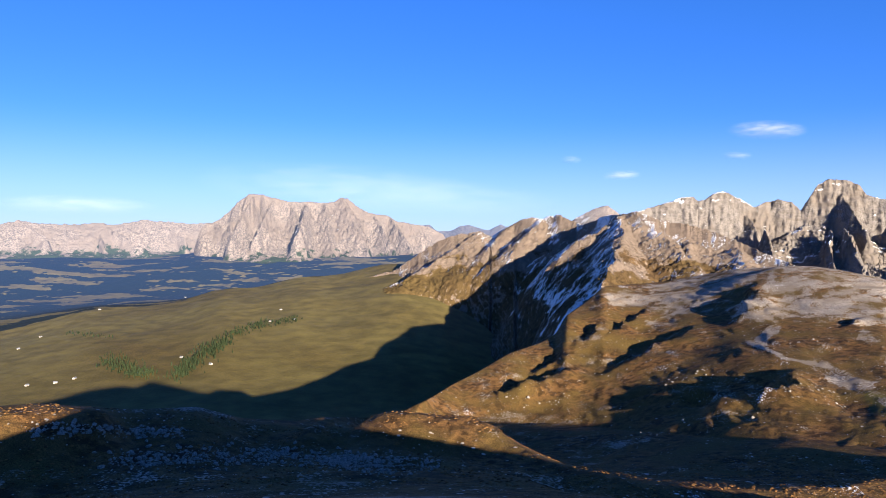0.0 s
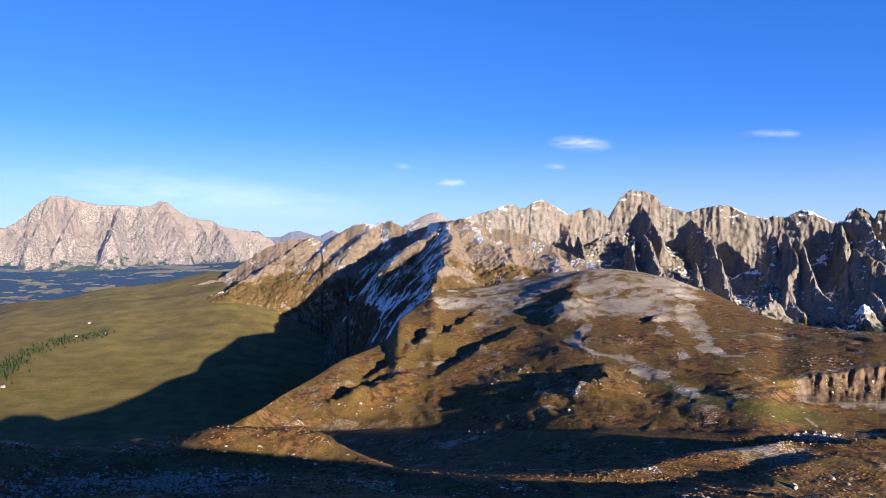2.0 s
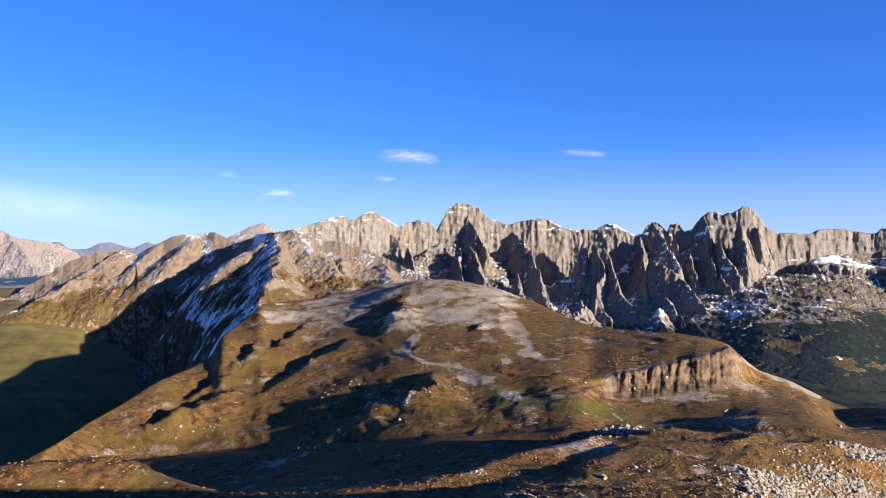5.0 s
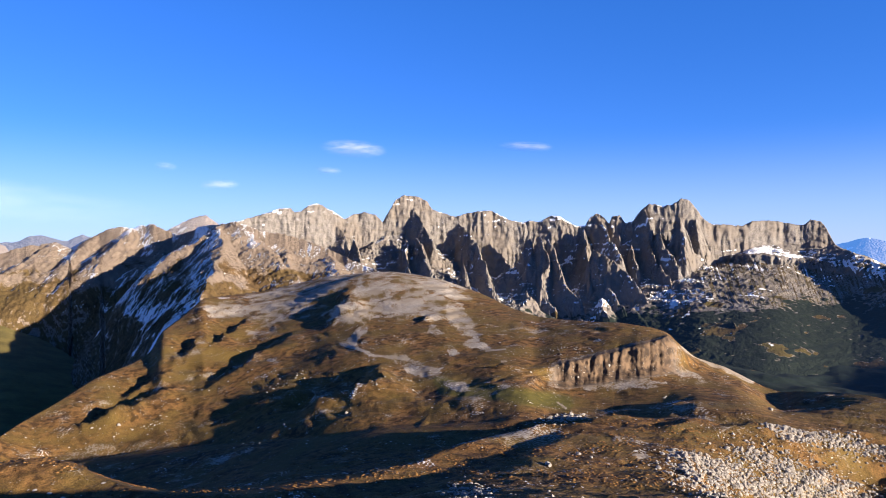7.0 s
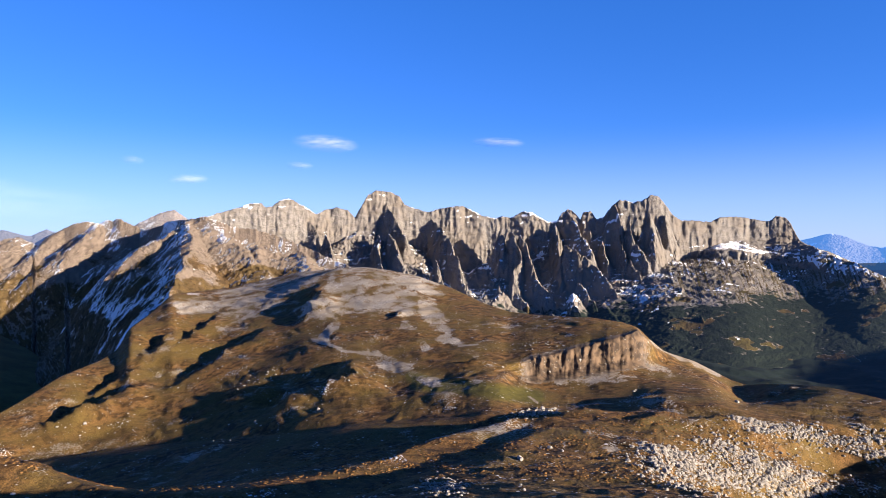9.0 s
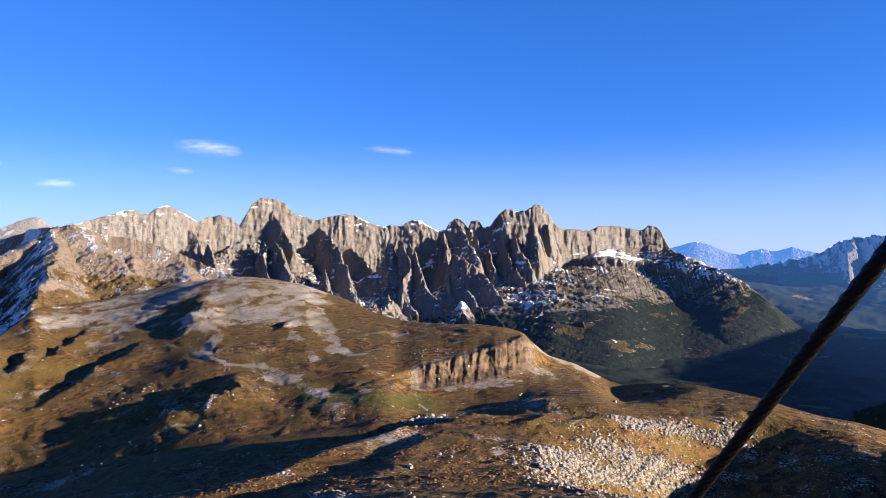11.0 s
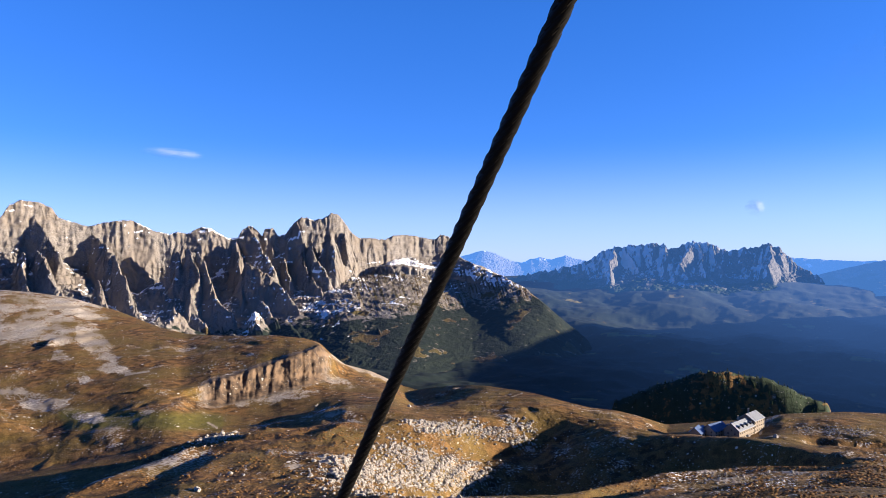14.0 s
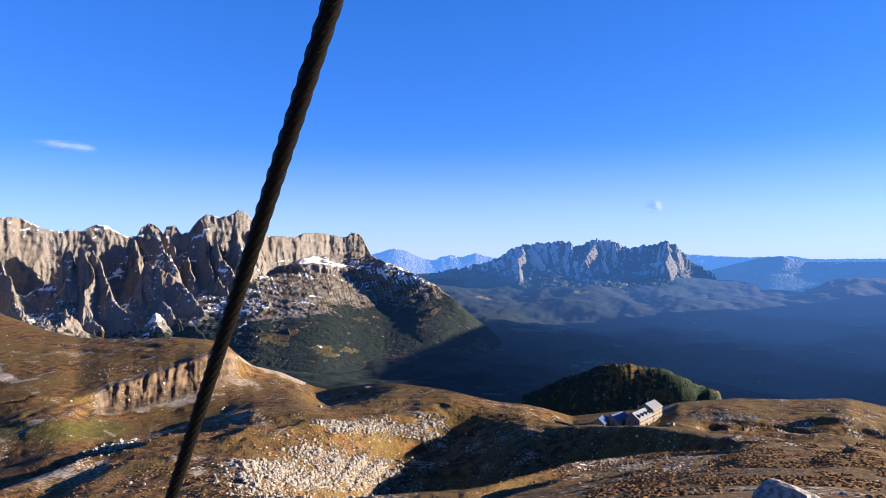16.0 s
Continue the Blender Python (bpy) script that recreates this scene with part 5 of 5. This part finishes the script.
def roof_bm(length, width, eaves, ridge, side, over=0.6, thick=0.25):
    """One slope of a roof; side is 1 or -1."""
    w = width / 2
    fall = (ridge - eaves) / w
    y1, z1 = side * (w + over), eaves - fall * over
    bm = bmesh.new()
    rings = []
    for x in (-over, length + over):
        rings.append([bm.verts.new(p) for p in ((x, 0, ridge + 0.02), (x, y1, z1 + 0.02), (x, y1, z1 + thick), (x, 0, ridge + thick + 0.02))])
    a, b = rings
    bm.faces.new(a[::-1]), bm.faces.new(b)
    for k in range(4):
        bm.faces.new((a[k], a[(k + 1) % 4], b[(k + 1) % 4], b[k]))
    # standing seams
    seams = int(length / 1.6)
    for s in range(1, seams):
        x = length * s / seams
        geo = bmesh.ops.create_cube(bm, size=1.0)["verts"]
        for v in geo:
            px, t, h = x + v.co.x * 0.08, v.co.y + 0.5, v.co.z + 0.5
            v.co = (px, y1 * t, ridge + (z1 - ridge) * t + thick - 0.02 + h * 0.09)
    bmesh.ops.recalc_face_normals(bm, faces=bm.faces)
    return bm


def wing(root, origin, turn, length, width, eaves, ridge, wall, roof, storeys=0, bays=0, dormers=0, gable_windows=0):
    """A gabled wing of a building as parts under root."""
    holder = part("wall", gabled_bm(length, width, eaves, ridge), wall, root)
    m = pose(*origin, 0, 0, turn)
    holder.matrix_basis = m
    for side in (1, -1):
        part("roof", roof_bm(length, width, eaves, ridge, side), roof, root, "grey tin roof slope" if roof is TIN else "tin roof slope with blue shade painted in").matrix_basis = m
    for side in (1, -1):
        for s in range(storeys):
            for k in range(bays):
                x = length * (k + 0.5) / bays
                z = 1.2 + s * (eaves - 0.6) / storeys
                y = side * width / 2
                win = part("window", box_bm(x - 0.45, x + 0.45, y - 0.06, y + 0.04 * side + 0.06, z, z + 1.3), DARKGLASS, root, "small dark window")
                win.matrix_basis = m
                sill = part("sill", box_bm(x - 0.6, x + 0.6, y - 0.14, y + 0.14, z - 0.14, z - 0.01), WHITEWALL, win)
    for k in range(gable_windows):
        z = 1.2 + k * 2.4
        for x in (0, length):
            for y in (-width * 0.22, width * 0.22) if k < 2 else (0,):
                win = part("window", box_bm(x - 0.07, x + 0.07, y - 0.45, y + 0.45, z, z + 1.2), DARKGLASS, root, "small dark window")
                win.matrix_basis = m
    for side in (1, -1):
        for k in range(dormers):
            x = length * (k + 0.5) / dormers
            y0 = side * width * 0.36
            zr = eaves + (ridge - eaves) * 0.28
            d = part("dormer", gabled_bm(3.2, 1.7, 1.3, 1.9, 0.4), DARKGLASS, root, "dark dormer window")
            d.matrix_basis = m @ pose(x, y0, zr, 0, 0, -90 if side > 0 else 90) @ pose(-0.6, 0, 0)
            for s2 in (1, -1):
                part("dormer_roof", roof_bm(3.2, 1.7, 1.3, 1.9, s2, 0.15, 0.1), roof, d)
    return holder


HUT_Z = ground_z(HUT_AZ, HUT_R) - 0.1
ha = radians(HUT_AZ)
hut = tagged(new("mountain_hut"), "large pale stone mountain hut with grey tin roofs", "hut")
hut.matrix_world = pose(math.sin(ha) * HUT_R, math.cos(ha) * HUT_R, HUT_Z, 0, 0, 90 - HUT_AZ) @ Matrix.Scale(0.84, 4)
# local x runs away from the summit, y to the left of that
AXIS = -24.0
wing(hut, (-6, -1.0, 0), AXIS, 25, 11, 6.8, 11.2, PLASTER, TIN, 2, 8, 4, 3)
end = pose(-6, -1.0, 0, 0, 0, AXIS) @ Vector((25, 0.5, 0))
wing(hut, (end.x, end.y, 0.6), AXIS, 17, 12.5, 9.2, 13.2, PLASTER, TIN, 3, 5, 0, 4)
wing(hut, (10, 5.5, -0.3), 150, 17, 10, 5.2, 9.2, MASONRY, SHADED_TIN, 2, 5, 0, 2)
wing(hut, (4, 18, -0.8), 160, 12, 8, 3.6, 7.0, MASONRY, SHADED_TIN, 1, 3, 0, 1)
part("chimney", box_bm(12, 13.2, -6.0, -5.0, 9.0, 13.2), MASONRY, hut, "stone chimney")
part("chimney", box_bm(30, 31.2, -13.2, -12.2, 11.0, 15.4), MASONRY, hut, "stone chimney")

ca, cr = radians(80.95), 428.0
chapel = tagged(new("chapel"), "small gabled stone chapel beside the mountain hut", "chapel")
chapel.matrix_world = pose(math.sin(ca) * cr, math.cos(ca) * cr, ground_z(80.95, cr), 0, 0, 90 - 80.95 - 14)
wing(chapel, (0, 0, 0), 0, 9, 6.8, 4.4, 7.2, PLASTER, SHADED_TIN, 1, 2, 0, 1)
part("door", box_bm(-0.1, 0.06, -0.6, 0.6, 0, 2.1), TIMBER, chapel, "dark timber door")

for az, el in ALM_HUTS:
    r, z = ground_seen(az, el)
    cabin = tagged(new("alpine_cabin"), "small pale cabin with a grey roof on the pasture", "cabin", "cabins on the pasture")
    cabin.matrix_world = pose(math.sin(radians(az)) * r, math.cos(radians(az)) * r, z, 0, 0, RNG.uniform(0, 180)) @ Matrix.Scale(0.7, 4)
    part("wall", gabled_bm(9, 6, 3.2, 5.4), WHITEWALL, cabin)
    for side in (1, -1):
        part("roof", roof_bm(9, 6, 3.2, 5.4, side), TIN, cabin, "grey tin roof slope")
    part("door", box_bm(4, 5, -3.08, -2.95, 0, 2.0), TIMBER, cabin, "dark timber door")

# ---- trail posts ----
for az, el in ((86.4, -12.3), (91.6, -11.6), (96.5, -11.2)):
    r, z = ground_seen(az, el)
    bm = bmesh.new()
    bmesh.ops.create_cone(bm, segments=8, radius1=0.09, radius2=0.07, depth=3.2, cap_ends=True)
    bmesh.ops.translate(bm, verts=bm.verts, vec=(0, 0, 1.3))
    root = tagged(new("trail_post"), "weathered timber trail post standing in the grass", "post", "trail posts")
    root.matrix_world = pose(math.sin(radians(az)) * r, math.cos(radians(az)) * r, z, 0, 0, RNG.rand() * 90)
    part("pole", bm, TIMBER, root)
    part("sign_board", box_bm(-0.6, 0.6, 0.1, 0.14, 2.2, 2.6), WHITEWALL, root, "blank pale sign board")

# ---- the steel cable ----
mat, n, l, bsdf = surface("black_greased_steel", 0.55)
l.new(mix(n, l, noise_node(n, l, 120, 5), (0.004, 0.004, 0.004), (0.012, 0.0115, 0.011)), bsdf.inputs["Base Color"])
bsdf.inputs["Metallic"].default_value = 0.4
CABLE = mat
cable = tagged(new("guy_cable"), "black twisted steel guy cable rising from the ground", "cable")


def cable_point(z):
    return Vector((CABLE_X + CABLE_DX * z, CABLE_Y + CABLE_DY * z, z))


CABLE_X, CABLE_DX, CABLE_Y, CABLE_DY = 0.7617, -0.5138, 0.423, -0.7973
low, high = cable_point(-2.75), cable_point(1.6)
along_c = (high - low).normalized()
side_a = along_c.orthogonal().normalized()
side_b = along_c.cross(side_a)
LAY, STRAND, RING = 0.075, 0.0031, 0.0021
length = (high - low).length
count = int(length / 0.005)
for strand in range(6):
    vs, fs = [], []
    for i in range(count + 1):
        d = length * i / count
        a = 2 * math.pi * (d / LAY + strand / 6)
        out = side_a * math.cos(a) + side_b * math.sin(a)
        c = low + along_c * d + out * RING
        across_c = along_c.cross(out)
        for k in range(6):
            q = k * math.pi / 3
            vs.append((c + (out * math.cos(q) + across_c * math.sin(q)) * STRAND)[:])
        if i:
            b0 = (i - 1) * 6
            fs += [(b0 + k, b0 + (k + 1) % 6, b0 + 6 + (k + 1) % 6, b0 + 6 + k) for k in range(6)]
    ob = new("strand", from_arrays("strand", np.array(vs), np.array(fs), CABLE, True))
    ob.parent = cable

# ---- clouds ----
def cloud_material(name, density, seed, streak):
    mat, n, l, bsdf = surface(name, 1.0)
    bsdf.inputs["Base Color"].default_value = (0.84, 0.81, 0.86, 1)
    tex = n.new("ShaderNodeTexNoise")
    tex.inputs["Scale"].default_value, tex.inputs["Detail"].default_value = 1.0, 6
    coord = n.new("ShaderNodeTexCoord")
    mapping = n.new("ShaderNodeMapping")
    mapping.inputs["Scale"].default_value, mapping.inputs["Location"].default_value = streak, (seed, seed * 0.37, 0)
    l.new(coord.outputs["Object"], mapping.inputs["Vector"])
    l.new(mapping.outputs["Vector"], tex.inputs["Vector"])
    soft = ramp(n, l, tex.outputs["Fac"], [(0.3, (0, 0, 0)), (0.75, (1, 1, 1))])
    mul = n.new("ShaderNodeMath")
    mul.operation = "MULTIPLY"
    l.new(soft, mul.inputs[0])
    l.new(attribute(n, "body"), mul.inputs[1])
    l.new(scaled(n, l, mul.outputs[0], density), bsdf.inputs["Alpha"])
    return mat


def cloud(az, el, wide, high, tilt, density, seed, label, streak=(0.012, 0.012, 0.05)):
    """Thin veils one behind the other; wide and high in metres."""
    root_r = 4700.0
    cols, rows = 48, 16
    vs, fs, body = [], [], []
    for layer in range(2):
        base = len(vs)
        for j in range(rows + 1):
            for i in range(cols + 1):
                u, v = 2 * i / cols - 1, 2 * j / rows - 1
                bulge = 60 * (1 - u * u) * (1 - v * v)
                vs.append((u * wide / 2, layer * 70 - bulge, v * high / 2 + u * wide / 2 * tilt))
                body.append(max(0.0, 1 - u * u - v * v) ** 1.3)
        for j in range(rows):
            for i in range(cols):
                q = base + j * (cols + 1) + i
                fs.append((q, q + 1, q + cols + 2, q + cols + 1))
    me = from_arrays("cloud", np.array(vs), np.array(fs), cloud_material("cloud_veil", density, seed, streak), True)
    at = me.attributes.new("body", "FLOAT", "POINT")
    at.data.foreach_set("value", np.array(body, np.float32))
    ob = new("cloud", me)
    ob.matrix_world = pose(math.sin(radians(az)) * root_r, math.cos(radians(az)) * root_r, root_r * math.tan(radians(el)), 0, 0, -az)
    ob.visible_shadow = False
    return tagged(ob, label, "cloud")


cloud(25.1, 8.05, 470, 125, -0.06, 0.16, 1.0, "small white lens-shaped cloud in a blue sky")
cloud(39.3, 8.2, 400, 75, -0.03, 0.15, 4.0, "thin white cloud streak in a blue sky")
cloud(85.4, 3.75, 130, 110, 0.0, 0.25, 9.0, "tiny white cloud puff above a far massif")
cloud(-8.0, 3.9, 2100, 330, -0.05, 0.034, 13.0, "long pale veil of cloud over distant peaks", (0.004, 0.01, 0.022))
cloud(-2.0, 3.2, 2100, 280, -0.05, 0.03, 17.0, "long pale veil of cloud over distant peaks", (0.004, 0.01, 0.02))
cloud(-28.0, 2.0, 900, 130, 0.0, 0.06, 19.0, "thin pale cloud streak over distant peaks", (0.006, 0.01, 0.03))
cloud(14.5, 4.9, 260, 70, 0.05, 0.12, 23.0, "faint thin cloud streak in a blue sky")
cloud(10.5, 6.2, 150, 60, 0.0, 0.08, 27.0, "faint thin cloud streak in a blue sky")
cloud(23.0, 6.2, 200, 60, 0.0, 0.08, 31.0, "faint thin cloud streak in a blue sky")
cloud(93.5, 13.5, 900, 420, 0.25, 0.05, 37.0, "faint broad veil of high cloud")
